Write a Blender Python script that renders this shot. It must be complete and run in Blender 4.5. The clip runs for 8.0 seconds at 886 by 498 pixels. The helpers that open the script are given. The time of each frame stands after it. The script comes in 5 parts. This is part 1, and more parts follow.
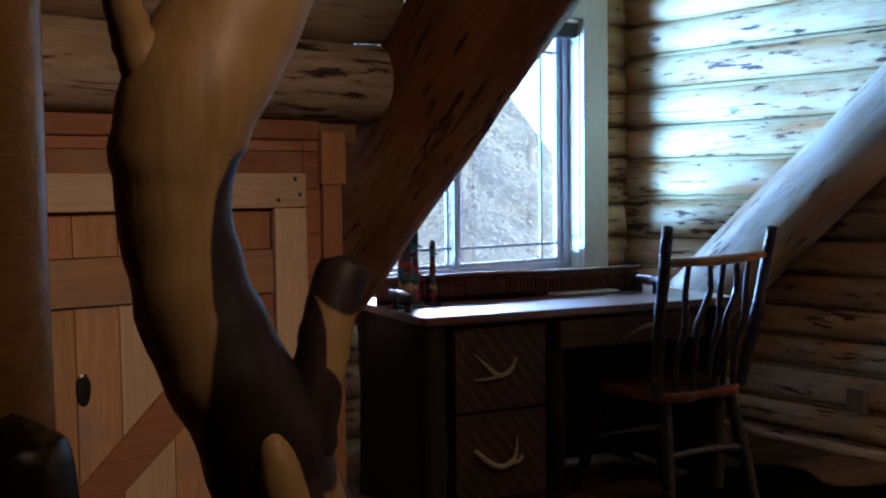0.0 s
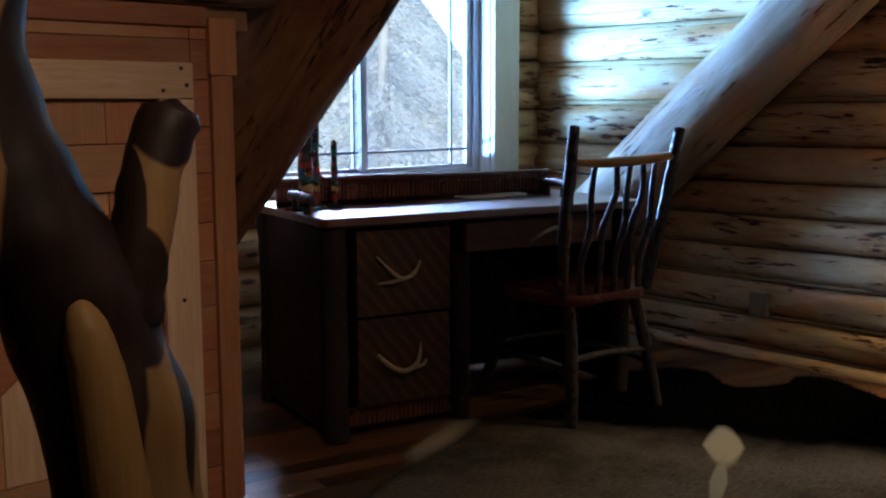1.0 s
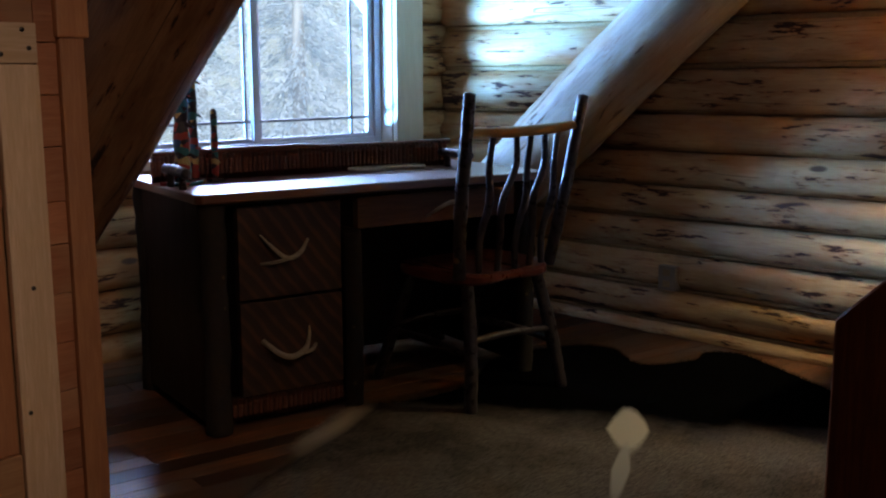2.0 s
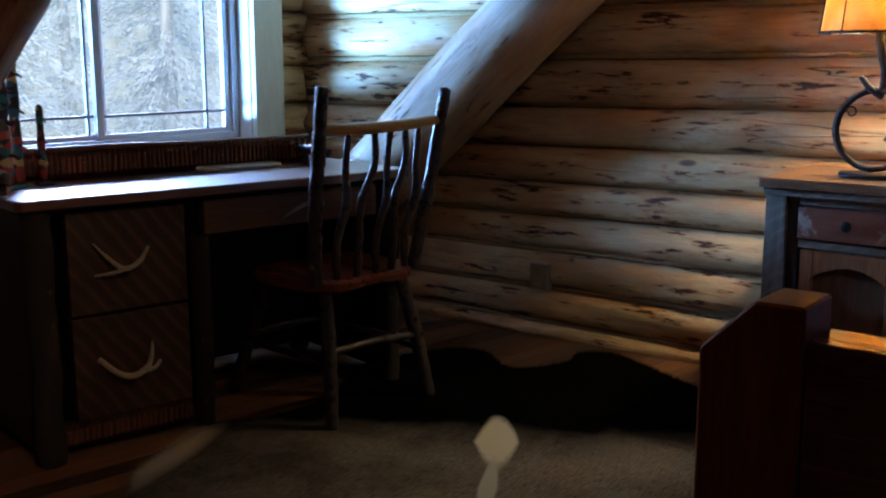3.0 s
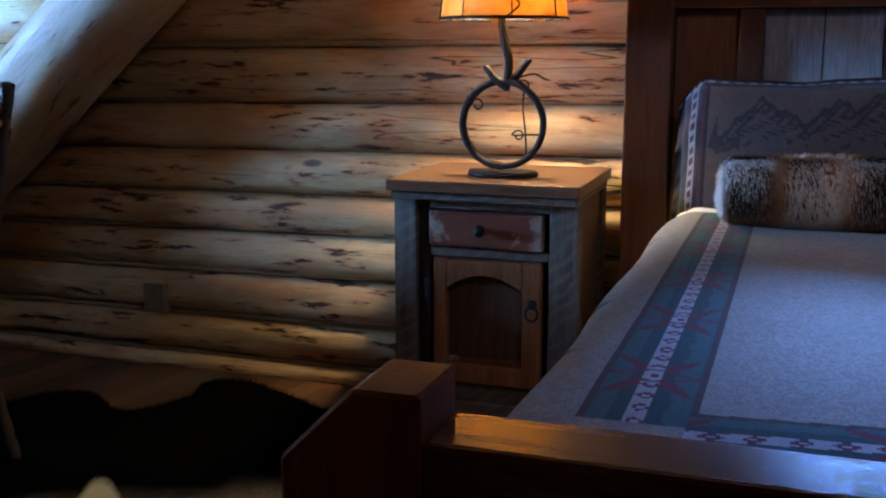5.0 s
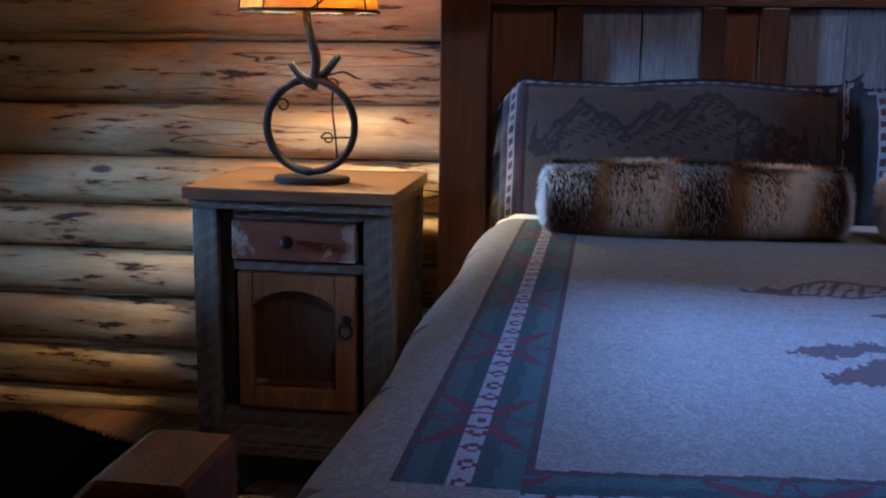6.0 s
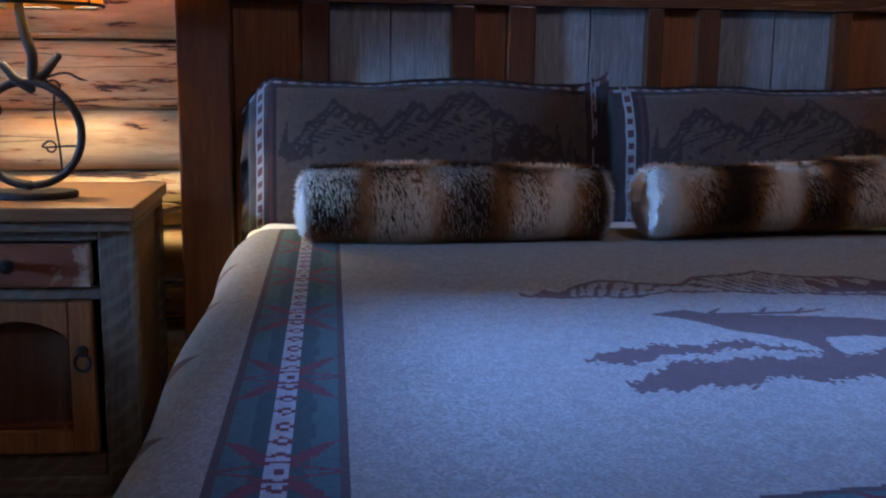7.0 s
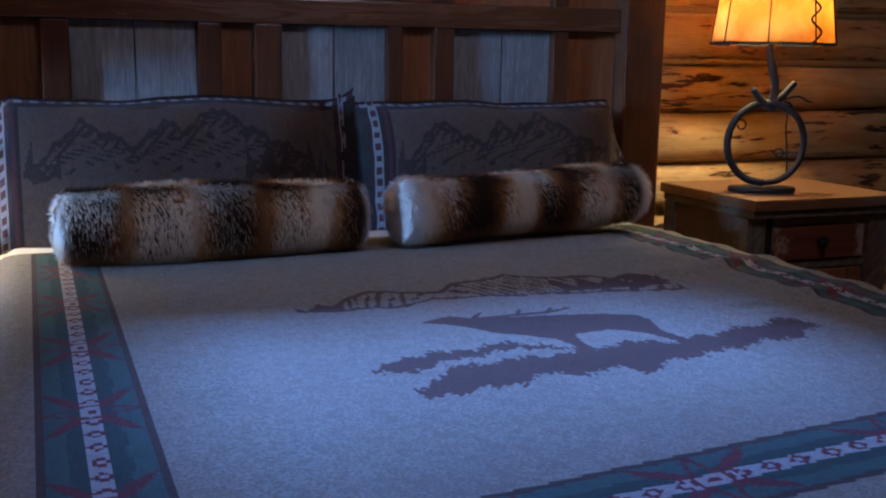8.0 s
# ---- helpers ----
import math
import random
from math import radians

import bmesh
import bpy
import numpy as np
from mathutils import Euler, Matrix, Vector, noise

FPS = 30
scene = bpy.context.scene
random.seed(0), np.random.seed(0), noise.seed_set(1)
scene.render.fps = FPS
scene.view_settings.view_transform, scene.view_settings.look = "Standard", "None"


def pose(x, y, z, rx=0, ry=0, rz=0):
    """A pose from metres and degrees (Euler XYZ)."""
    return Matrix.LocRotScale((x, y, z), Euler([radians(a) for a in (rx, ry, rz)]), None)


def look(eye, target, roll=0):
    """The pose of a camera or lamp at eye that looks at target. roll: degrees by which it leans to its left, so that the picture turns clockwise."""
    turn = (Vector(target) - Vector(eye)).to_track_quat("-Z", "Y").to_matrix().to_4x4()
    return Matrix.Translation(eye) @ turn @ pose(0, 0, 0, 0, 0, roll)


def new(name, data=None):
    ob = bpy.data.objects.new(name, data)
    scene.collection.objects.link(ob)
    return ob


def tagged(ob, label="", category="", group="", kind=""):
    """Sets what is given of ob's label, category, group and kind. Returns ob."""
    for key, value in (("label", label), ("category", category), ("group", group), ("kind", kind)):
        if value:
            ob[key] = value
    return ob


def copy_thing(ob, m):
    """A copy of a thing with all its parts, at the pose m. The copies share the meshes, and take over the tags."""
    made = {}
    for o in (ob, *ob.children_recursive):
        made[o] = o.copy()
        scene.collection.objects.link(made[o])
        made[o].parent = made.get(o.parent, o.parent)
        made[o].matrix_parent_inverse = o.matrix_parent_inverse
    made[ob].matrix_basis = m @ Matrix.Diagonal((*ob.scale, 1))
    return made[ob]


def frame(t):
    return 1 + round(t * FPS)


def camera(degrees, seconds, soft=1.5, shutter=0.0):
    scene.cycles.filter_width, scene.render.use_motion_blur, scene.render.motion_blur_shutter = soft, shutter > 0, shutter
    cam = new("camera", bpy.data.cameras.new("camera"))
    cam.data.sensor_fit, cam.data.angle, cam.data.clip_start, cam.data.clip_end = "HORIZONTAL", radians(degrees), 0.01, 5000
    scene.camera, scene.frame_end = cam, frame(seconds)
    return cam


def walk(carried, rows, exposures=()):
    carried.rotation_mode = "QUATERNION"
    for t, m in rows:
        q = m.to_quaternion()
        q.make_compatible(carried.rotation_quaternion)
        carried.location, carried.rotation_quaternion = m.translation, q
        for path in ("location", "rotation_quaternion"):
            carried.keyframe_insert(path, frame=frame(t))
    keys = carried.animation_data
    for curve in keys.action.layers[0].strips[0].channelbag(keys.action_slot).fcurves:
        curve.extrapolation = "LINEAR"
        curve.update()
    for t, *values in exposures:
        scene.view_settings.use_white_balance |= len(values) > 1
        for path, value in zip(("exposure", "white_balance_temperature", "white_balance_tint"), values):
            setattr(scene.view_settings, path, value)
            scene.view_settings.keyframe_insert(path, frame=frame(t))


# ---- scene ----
cam = camera(46.0, 8.0, soft=2.1)
PATH = [
    (0, (-0.004, -0.035, 1.226), (1.207, 1.553, 1.111), -0.7),
    (0.5, (0.011, -0.031, 1.186), (1.278, 1.504, 0.991), -0.4),
    (1, (0.109, 0.008, 1.161), (1.427, 1.487, 0.886), -0.2),
    (2.3, (0.423, 0.119, 1.16), (1.868, 1.457, 0.813), -0.1),
    (2.5, (0.467, 0.133, 1.169), (1.939, 1.441, 0.82), -0.1),
    (3, (0.579, 0.181, 1.172), (2.132, 1.389, 0.811), -0.1),
    (3.5, (0.697, 0.229, 1.164), (2.338, 1.312, 0.798), 0.0),
    (4, (0.791, 0.271, 1.162), (2.518, 1.21, 0.792), 0.1),
    (4.5, (0.914, 0.286, 1.163), (2.713, 1.076, 0.788), 0.1),
    (4.7, (0.969, 0.293, 1.165), (2.794, 1.02, 0.787), 0.0),
    (5.8, (1.219, 0.328, 1.153), (3.147, 0.704, 0.781), 0.7),
    (6, (1.254, 0.337, 1.151), (3.196, 0.637, 0.777), 0.8),
    (6.5, (1.354, 0.364, 1.143), (3.318, 0.447, 0.774), 0.8),
    (7, (1.396, 0.405, 1.138), (3.352, 0.194, 0.778), 0.8),
    (7.5, (1.373, 0.437, 1.151), (3.276, -0.061, 0.793), 0.8),
    (8, (1.331, 0.505, 1.187), (3.161, -0.218, 0.828), 0.9),
]
EXPOSURES = [(0.0, 0.75), (8.0, 0.75)]
walk(cam, [(t, look(eye, target, roll)) for t, eye, target, roll in PATH], EXPOSURES)

# ---- light ----
world = bpy.data.worlds.new("world")
scene.world = world
world.use_nodes = True
wt = world.node_tree
sky = wt.nodes.new("ShaderNodeTexSky")
sky.sky_type, sky.sun_disc = "NISHITA", False
sky.sun_elevation, sky.sun_rotation = radians(46), radians(207)
wt.links.new(sky.outputs[0], wt.nodes["Background"].inputs[0])
wt.nodes["Background"].inputs[1].default_value = 0.15


def area_lamp(name, eye, target, w, h, watts, colour, spread=180):
    data = bpy.data.lights.new(name, "AREA")
    data.shape, data.size, data.size_y, data.energy, data.color = "RECTANGLE", w, h, watts, colour
    data.spread = radians(spread)
    ob = new(name, data)
    ob.matrix_world = look(eye, target)
    return ob


# lamp added low outside the dormer; its rising light makes the wall's bright patch
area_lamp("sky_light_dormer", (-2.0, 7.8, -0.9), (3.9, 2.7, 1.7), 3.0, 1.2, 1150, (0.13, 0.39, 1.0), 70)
# lamp added outside, standing in for window daylight on the wall by the nightstand
area_lamp("sky_light_trees", (1.9, 8.6, 1.9), (4.0, 1.5, 0.9), 1.7, 1.0, 105, (0.20, 0.45, 1.0), 60)
# unseen lamp added high outside for the desk top's glare; the rake board cuts off one side
area_lamp("sky_light_treetops", (6.5, 9.0, 4.7), (2.6, 3.2, 0.9), 3.4, 1.6, 1900, (0.42, 0.56, 1.0))
# lamp added behind an assumed, unseen gable opening; set to pool on the bed
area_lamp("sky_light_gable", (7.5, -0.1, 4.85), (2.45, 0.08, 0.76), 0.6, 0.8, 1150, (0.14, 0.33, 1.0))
# unseen fill lamp added under the ridge to brighten the headboard
area_lamp("ceiling_light", (1.85, -0.6, 2.9), (4.0, -0.4, 1.2), 0.6, 0.5, 2.6, (0.74, 0.70, 1.0), 110)
# unseen warm fill lamp added to brighten the closet door and juniper post
area_lamp("stair_light", (0.75, -0.8, 2.6), (0.85, 2.66, 0.7), 0.4, 0.4, 1.7, (1.0, 0.71, 0.52), 52)

# sun from behind the house: it falls on the trees outside only
sun = bpy.data.lights.new("sun", "SUN")
sun.energy, sun.angle, sun.color = 4.5, radians(40), (1.0, 0.96, 0.9)
new("sun", sun).matrix_world = look((-6, -12, 14), (0, 0, 0))


# ---- mesh helpers ----
def mesh_of(bm, name):
    me = bpy.data.meshes.new(name)
    bm.normal_update()
    bm.to_mesh(me)
    bm.free()
    return me


def part(name, bm, material, parent=None, label="", smooth=False):
    """One mesh object of its own under a thing or a part."""
    me = bm if isinstance(bm, bpy.types.Mesh) else mesh_of(bm, name)
    if not me.materials:
        for m in (material if isinstance(material, (list, tuple)) else [material]):
            me.materials.append(m)
    if smooth:
        me.polygons.foreach_set("use_smooth", [True] * len(me.polygons))
    ob = new(name, me)
    ob.parent = parent
    if label:
        ob["label"] = label
    return ob


def thing(name, label, category, group="", kind="", at=(0, 0, 0), turn=0):
    ob = new(name)
    ob.empty_display_size = 0.1
    ob.matrix_basis = pose(*at, 0, 0, turn)
    return tagged(ob, label, category, group, kind)


def box(x0, x1, y0, y1, z0, z1, bevel=0.004, bm=None):
    bm = bm or bmesh.new()
    got = bmesh.ops.create_cube(bm, size=1, matrix=Matrix.Translation(((x0 + x1) / 2, (y0 + y1) / 2, (z0 + z1) / 2)) @ Matrix.Diagonal((abs(x1 - x0), abs(y1 - y0), abs(z1 - z0), 1)))
    if bevel:
        edges = {e for v in got["verts"] for e in v.link_edges}
        bmesh.ops.bevel(bm, geom=list(edges), offset=bevel, segments=2, affect="EDGES", profile=0.6)
    return bm


def slab(points, depth, axis="y", bevel=0.003):
    """An outline of 2D points, pushed out by depth along an axis."""
    bm = bmesh.new()
    put = {"y": lambda a, b: (a, 0, b), "x": lambda a, b: (0, a, b), "z": lambda a, b: (a, b, 0)}[axis]
    face = bm.faces.new([bm.verts.new(put(a, b)) for a, b in points])
    ext = bmesh.ops.extrude_face_region(bm, geom=[face])
    move = {"y": (0, depth, 0), "x": (depth, 0, 0), "z": (0, 0, depth)}[axis]
    bmesh.ops.translate(bm, vec=move, verts=[v for v in ext["geom"] if isinstance(v, bmesh.types.BMVert)])
    bmesh.ops.recalc_face_normals(bm, faces=bm.faces)
    if bevel:
        bmesh.ops.bevel(bm, geom=list(bm.edges), offset=bevel, segments=1, affect="EDGES")
    return bm


def smooth_line(points, n):
    """n + 1 points of a Catmull-Rom line through rows of numbers."""
    p = np.array(points, float)
    p = np.vstack([2 * p[0] - p[1], p, 2 * p[-1] - p[-2]])
    out = []
    for i in range(n + 1):
        u = i / n * (len(p) - 3)
        k = min(int(u), len(p) - 4)
        f = u - k
        a, b, c, d = p[k:k + 4]
        out.append(0.5 * (2 * b + (c - a) * f + (2 * a - 5 * b + 4 * c - d) * f * f + (3 * b - a - 3 * c + d) * f ** 3))
    return np.array(out)


def tube(points, radius=None, n=24, around=10, rough=0.0, seed=0, bm=None, cap=0.5, squash=1.0):
    """A round branch through rows of x, y, z, r; rough: uneven by that share of r."""
    bm = bm or bmesh.new()
    rows = np.array([(*p[:3], p[3] if len(p) > 3 else radius) for p in points], float)
    line = smooth_line(rows, n) if len(rows) > 2 else np.array([rows[0] + (rows[-1] - rows[0]) * i / n for i in range(n + 1)])
    side = None
    rings = []
    for i, row in enumerate(line):
        way = Vector(line[min(i + 1, n)][:3] - line[max(i - 1, 0)][:3]).normalized()
        if side is None:
            side = way.orthogonal().normalized()
        side = (side - way * side.dot(way)).normalized()
        up = way.cross(side)
        ring = []
        for k in range(around):
            a = 2 * math.pi * k / around
            c = Vector(row[:3])
            r = max(row[3], 0.0005)
            if rough:
                q = c + (side * math.cos(a) + up * math.sin(a)) * r
                r *= 1 + rough * noise.noise(q / max(row[3], 0.01) * 0.7 + Vector((seed * 7.1, seed, 0)))
            ring.append(bm.verts.new(c + (side * math.cos(a) + up * math.sin(a) * squash) * r))
        rings.append(ring)
    for a, b in zip(rings, rings[1:]):
        for k in range(around):
            bm.faces.new((a[k], a[(k + 1) % around], b[(k + 1) % around], b[k]))
    for ring, row, s in ((rings[0], line[0], -1), (rings[-1], line[-1], 1)):
        j = 1 if s < 0 else -2
        way = Vector(row[:3] - line[j][:3]).normalized()
        tip = bm.verts.new(Vector(row[:3]) + way * row[3] * cap)
        for k in range(around):
            f = (ring[k], ring[(k + 1) % around], tip)
            bm.faces.new(f if s > 0 else f[::-1])
    return bm


def lathe(profile, around=32, centre=(0, 0, 0), bm=None):
    """A turned form from rows of radius, height."""
    bm = bm or bmesh.new()
    cx, cy, cz = centre
    rings = []
    for r, z in profile:
        rings.append([bm.verts.new((cx + r * math.cos(2 * math.pi * k / around), cy + r * math.sin(2 * math.pi * k / around), cz + z)) for k in range(around)])
    for a, b in zip(rings, rings[1:]):
        for k in range(around):
            bm.faces.new((a[k], a[(k + 1) % around], b[(k + 1) % around], b[k]))
    bm.faces.new(rings[0][::-1])
    bm.faces.new(rings[-1])
    return bm


# ---- materials ----
class Nodes:
    """A small wrapper that wires one procedural material."""

    def __init__(self, name, rough=0.6, metal=0.0, spec=0.5):
        self.m = bpy.data.materials.new(name)
        self.m.use_nodes = True
        self.t = self.m.node_tree
        self.b = self.t.nodes["Principled BSDF"]
        self.b.inputs["Roughness"].default_value = rough
        self.b.inputs["Metallic"].default_value = metal
        self.b.inputs["Specular IOR Level"].default_value = spec
        self.co = self.t.nodes.new("ShaderNodeTexCoord")
        self.info = self.t.nodes.new("ShaderNodeObjectInfo")

    def put(self, value, socket):
        if isinstance(value, bpy.types.NodeSocket):
            self.t.links.new(value, socket)
        else:
            socket.default_value = value if not isinstance(value, tuple) or len(value) != 3 or len(socket.default_value) == 3 else (*value, 1)

    def vec(self, scale=(1, 1, 1), turn=(0, 0, 0), source="Object", shift=True):
        mp = self.t.nodes.new("ShaderNodeMapping")
        mp.inputs["Scale"].default_value = scale
        mp.inputs["Rotation"].default_value = [radians(a) for a in turn]
        base = self.co.outputs[source]
        if shift:
            add = self.t.nodes.new("ShaderNodeVectorMath")
            mul = self.t.nodes.new("ShaderNodeMath")
            mul.operation = "MULTIPLY"
            self.put(self.info.outputs["Random"], mul.inputs[0])
            mul.inputs[1].default_value = 37.0
            self.put(base, add.inputs[0])
            self.put(mul.outputs[0], add.inputs[1])
            base = add.outputs[0]
        self.put(base, mp.inputs["Vector"])
        return mp.outputs[0]

    def noise(self, vec, scale=5.0, detail=4.0, rough=0.55, distort=0.0):
        n = self.t.nodes.new("ShaderNodeTexNoise")
        self.put(vec, n.inputs["Vector"])
        for k, v in (("Scale", scale), ("Detail", detail), ("Roughness", rough), ("Distortion", distort)):
            n.inputs[k].default_value = v
        return n.outputs[0]

    def wave(self, vec, scale=5.0, distort=3.0, detail=3.0, axis="X", dscale=1.0):
        n = self.t.nodes.new("ShaderNodeTexWave")
        n.bands_direction = axis
        self.put(vec, n.inputs["Vector"])
        for k, v in (("Scale", scale), ("Distortion", distort), ("Detail", detail), ("Detail Scale", dscale)):
            n.inputs[k].default_value = v
        return n.outputs["Fac"]

    def voronoi(self, vec, scale=5.0, feature="F1"):
        n = self.t.nodes.new("ShaderNodeTexVoronoi")
        n.feature = feature
        self.put(vec, n.inputs["Vector"])
        n.inputs["Scale"].default_value = scale
        return n.outputs["Distance"]

    def ramp(self, fac, *stops):
        n = self.t.nodes.new("ShaderNodeValToRGB")
        e = n.color_ramp.elements
        while len(e) < len(stops):
            e.new(0.5)
        for el, (p, c) in zip(e, stops):
            el.position = p
            el.color = (c, c, c, 1) if isinstance(c, (int, float)) else (*c, 1)
        self.put(fac, n.inputs[0])
        return n.outputs[0]

    def mix(self, fac, a, b, blend="MIX"):
        n = self.t.nodes.new("ShaderNodeMix")
        n.data_type, n.blend_type = "RGBA", blend
        self.put(fac, n.inputs[0])
        self.put(a, n.inputs[6])
        self.put(b, n.inputs[7])
        return n.outputs[2]

    def math(self, op, a, b=0.0):
        n = self.t.nodes.new("ShaderNodeMath")
        n.operation = op
        self.put(a, n.inputs[0])
        self.put(b, n.inputs[1])
        return n.outputs[0]

    def vary(self, colour, amount=0.25):
        """The colour made lighter or darker from one object to the next."""
        f = self.math("MULTIPLY_ADD", self.info.outputs["Random"], amount * 2)
        f.node.inputs[2].default_value = 1 - amount
        return self.mix(1.0, colour, f, "MULTIPLY")

    def done(self, colour, bump=None, depth=0.002, rough=None, strength=1.0):
        self.put(colour, self.b.inputs["Base Color"])
        if rough is not None:
            self.put(rough, self.b.inputs["Roughness"])
        if bump is not None:
            n = self.t.nodes.new("ShaderNodeBump")
            n.inputs["Strength"].default_value = strength
            n.inputs["Distance"].default_value = depth
            self.put(bump, n.inputs["Height"])
            self.put(n.outputs[0], self.b.inputs["Normal"])
        return self.m


def wood(name, light, dark, along="x", rough=0.55, grain=1.0, vary=0.2, spec=0.4, stain=None, depth=0.001):
    """Sawn wood: long grain lines, slow tone changes, a few darker knots."""
    k = Nodes(name, rough, spec=spec)
    s = {"x": (0.7, 9, 9), "y": (9, 0.7, 9), "z": (9, 9, 0.7)}[along]
    v = k.vec(s)
    g = k.noise(v, 4.0 * grain, 6, 0.65, 1.2)
    fine = k.noise(v, 22 * grain, 3, 0.7, 0.3)
    c = k.ramp(g, (0.3, dark), (0.62, light))
    c = k.mix(k.ramp(fine, (0.35, 0.75), (0.6, 0.0)), c, dark)
    if stain:
        c = k.mix(k.ramp(k.noise(k.vec((2, 2, 2)), 1.3, 3), (0.5, 0.0), (0.68, 0.8)), c, stain)
    c = k.vary(c, vary)
    return k.done(c, fine, depth, k.ramp(g, (0.2, max(rough - 0.12, 0.05)), (0.8, min(rough + 0.12, 1))))


def log_wood(name, pale, tan, bark, streak=0.5, rough=0.62):
    """Peeled log, grain along its own x: amber and cream tones, ragged bark scraps, checks and knots."""
    k = Nodes(name, rough, spec=0.35)
    grey = tuple(0.62 * v + 0.10 for v in pale)
    c = k.ramp(k.noise(k.vec((1.1, 6, 6)), 1.5, 5, 0.62, 0.3), (0.34, tan), (0.50, pale), (0.62, tuple(min(1, v * 1.12) for v in pale)), (0.74, grey))
    c = k.mix(k.ramp(k.noise(k.vec((1.6, 4, 4)), 1.2, 4), (0.48, 0.0), (0.66, 0.7)), c, tuple(v * w for v, w in zip(tan, (1.15, 0.80, 0.55))))
    fibre = k.noise(k.vec((2.0, 55, 55)), 3.0, 4, 0.7)
    c = k.mix(k.ramp(fibre, (0.32, 0.5), (0.56, 0.0)), c, tan)
    # drawknife cuts: short flat facets, each of its own tone
    facet = k.t.nodes.new("ShaderNodeTexVoronoi")
    k.put(k.vec((3.5, 13, 13)), facet.inputs["Vector"])
    facet.inputs["Scale"].default_value = 1.0
    tone = k.math("MULTIPLY_ADD", k.ramp(facet.outputs["Color"], (0.0, 0.0), (1.0, 1.0)), 0.22)
    tone.node.inputs[2].default_value = 0.88
    c = k.mix(1.0, c, tone, "MULTIPLY")
    # bark left in ragged scraps, long with the grain and gathered in patches
    patch = k.noise(k.vec((1.1, 2.4, 2.4)), 1.3, 2)
    ragged = k.noise(k.vec((3.2, 20, 20)), 1.7, 6, 0.66, 0.15)
    scraps = k.math("ADD", ragged, k.math("MULTIPLY", k.math("SUBTRACT", patch, 0.5), 0.42))
    mask = k.ramp(scraps, (0.645 - 0.05 * streak, 0.0), (0.672 - 0.05 * streak, 1.0))
    halo = k.ramp(scraps, (0.575 - 0.05 * streak, 0.0), (0.65 - 0.05 * streak, 0.55))
    c = k.mix(halo, c, tuple(v * w for v, w in zip(tan, (0.95, 0.62, 0.45))))
    c = k.mix(mask, c, k.ramp(k.noise(k.vec((9, 30, 30)), 2.0, 4), (0.38, bark), (0.66, tuple(min(1, v * 2.6) for v in bark))))
    crack = k.noise(k.vec((0.45, 9, 9)), 1.2, 2, 0.4, 0.1)
    line = k.ramp(k.math("ABSOLUTE", k.math("SUBTRACT", crack, 0.5)), (0.0, 1.0), (0.005, 0.0))
    line = k.math("MULTIPLY", line, k.ramp(k.noise(k.vec((0.6, 2, 2)), 1.7, 2), (0.52, 0.0), (0.57, 1.0)))
    c = k.mix(line, c, tuple(v * 0.4 for v in bark))
    knot = k.voronoi(k.vec((2.4, 6.5, 6.5)), 1.0)
    c = k.mix(k.ramp(knot, (0.0, 0.9), (0.07, 0.85), (0.11, 0.0)), c, tuple(v * 1.6 for v in bark))
    c = k.vary(c, 0.12)
    h = k.math("SUBTRACT", k.math("MULTIPLY", fibre, 0.25), k.math("SUBTRACT", line, k.math("MULTIPLY", mask, 0.6)))
    h = k.math("ADD", h, k.math("MULTIPLY", facet.outputs["Distance"], 0.5))
    return k.done(c, h, 0.004, k.ramp(scraps, (0.4, rough - 0.12), (0.7, rough + 0.15)))


M_LOG = log_wood("peeled_log", (0.60, 0.41, 0.205), (0.42, 0.225, 0.085), (0.045, 0.020, 0.012), 1.0)
M_RAFTER = log_wood("pale_rafter_log", (0.50, 0.42, 0.30), (0.34, 0.25, 0.15), (0.07, 0.04, 0.022), 0.1, 0.5)
M_RAFTER_DARK = log_wood("brown_rafter_log", (0.36, 0.19, 0.095), (0.20, 0.095, 0.045), (0.03, 0.015, 0.010), 0.8, 0.55)
M_PLATE = log_wood("grey_plate_log", (0.46, 0.38, 0.28), (0.26, 0.19, 0.125), (0.035, 0.022, 0.015), 1.2)
M_CHINK = wood("chinking_strip", (0.36, 0.24, 0.11), (0.26, 0.16, 0.065), "x", 0.8)
M_PINE = wood("pale_pine_board", (0.66, 0.50, 0.36), (0.52, 0.36, 0.22), "x", 0.55, 0.7, 0.1)
M_PINE_Z = wood("pale_pine_stile", (0.66, 0.50, 0.36), (0.52, 0.36, 0.22), "z", 0.55, 0.7, 0.1)
M_STAINED_PINE = wood("blue_stained_pine", (0.54, 0.31, 0.16), (0.40, 0.20, 0.095), "z", 0.6, 0.8, 0.18, stain=(0.22, 0.19, 0.19))
M_STAINED_RAIL = wood("blue_stained_rail", (0.47, 0.27, 0.145), (0.34, 0.18, 0.09), "x", 0.6, 0.8, 0.12, stain=(0.20, 0.175, 0.175))
M_CEDAR = wood("red_cedar_board", (0.44, 0.19, 0.10), (0.31, 0.115, 0.055), "x", 0.6, 0.8, 0.32, stain=(0.42, 0.25, 0.14))
M_CEDAR_Z = wood("cedar_trim", (0.48, 0.235, 0.115), (0.36, 0.15, 0.07), "z", 0.55, 0.8, 0.14)
M_FLOOR = wood("reclaimed_floor_board", (0.22, 0.085, 0.034), (0.062, 0.028, 0.016), "x", 0.36, 0.8, 0.75, 0.5, stain=(0.12, 0.10, 0.085))
M_CEILING = wood("ceiling_board", (0.40, 0.26, 0.14), (0.28, 0.17, 0.08), "x", 0.65, 0.8, 0.1)
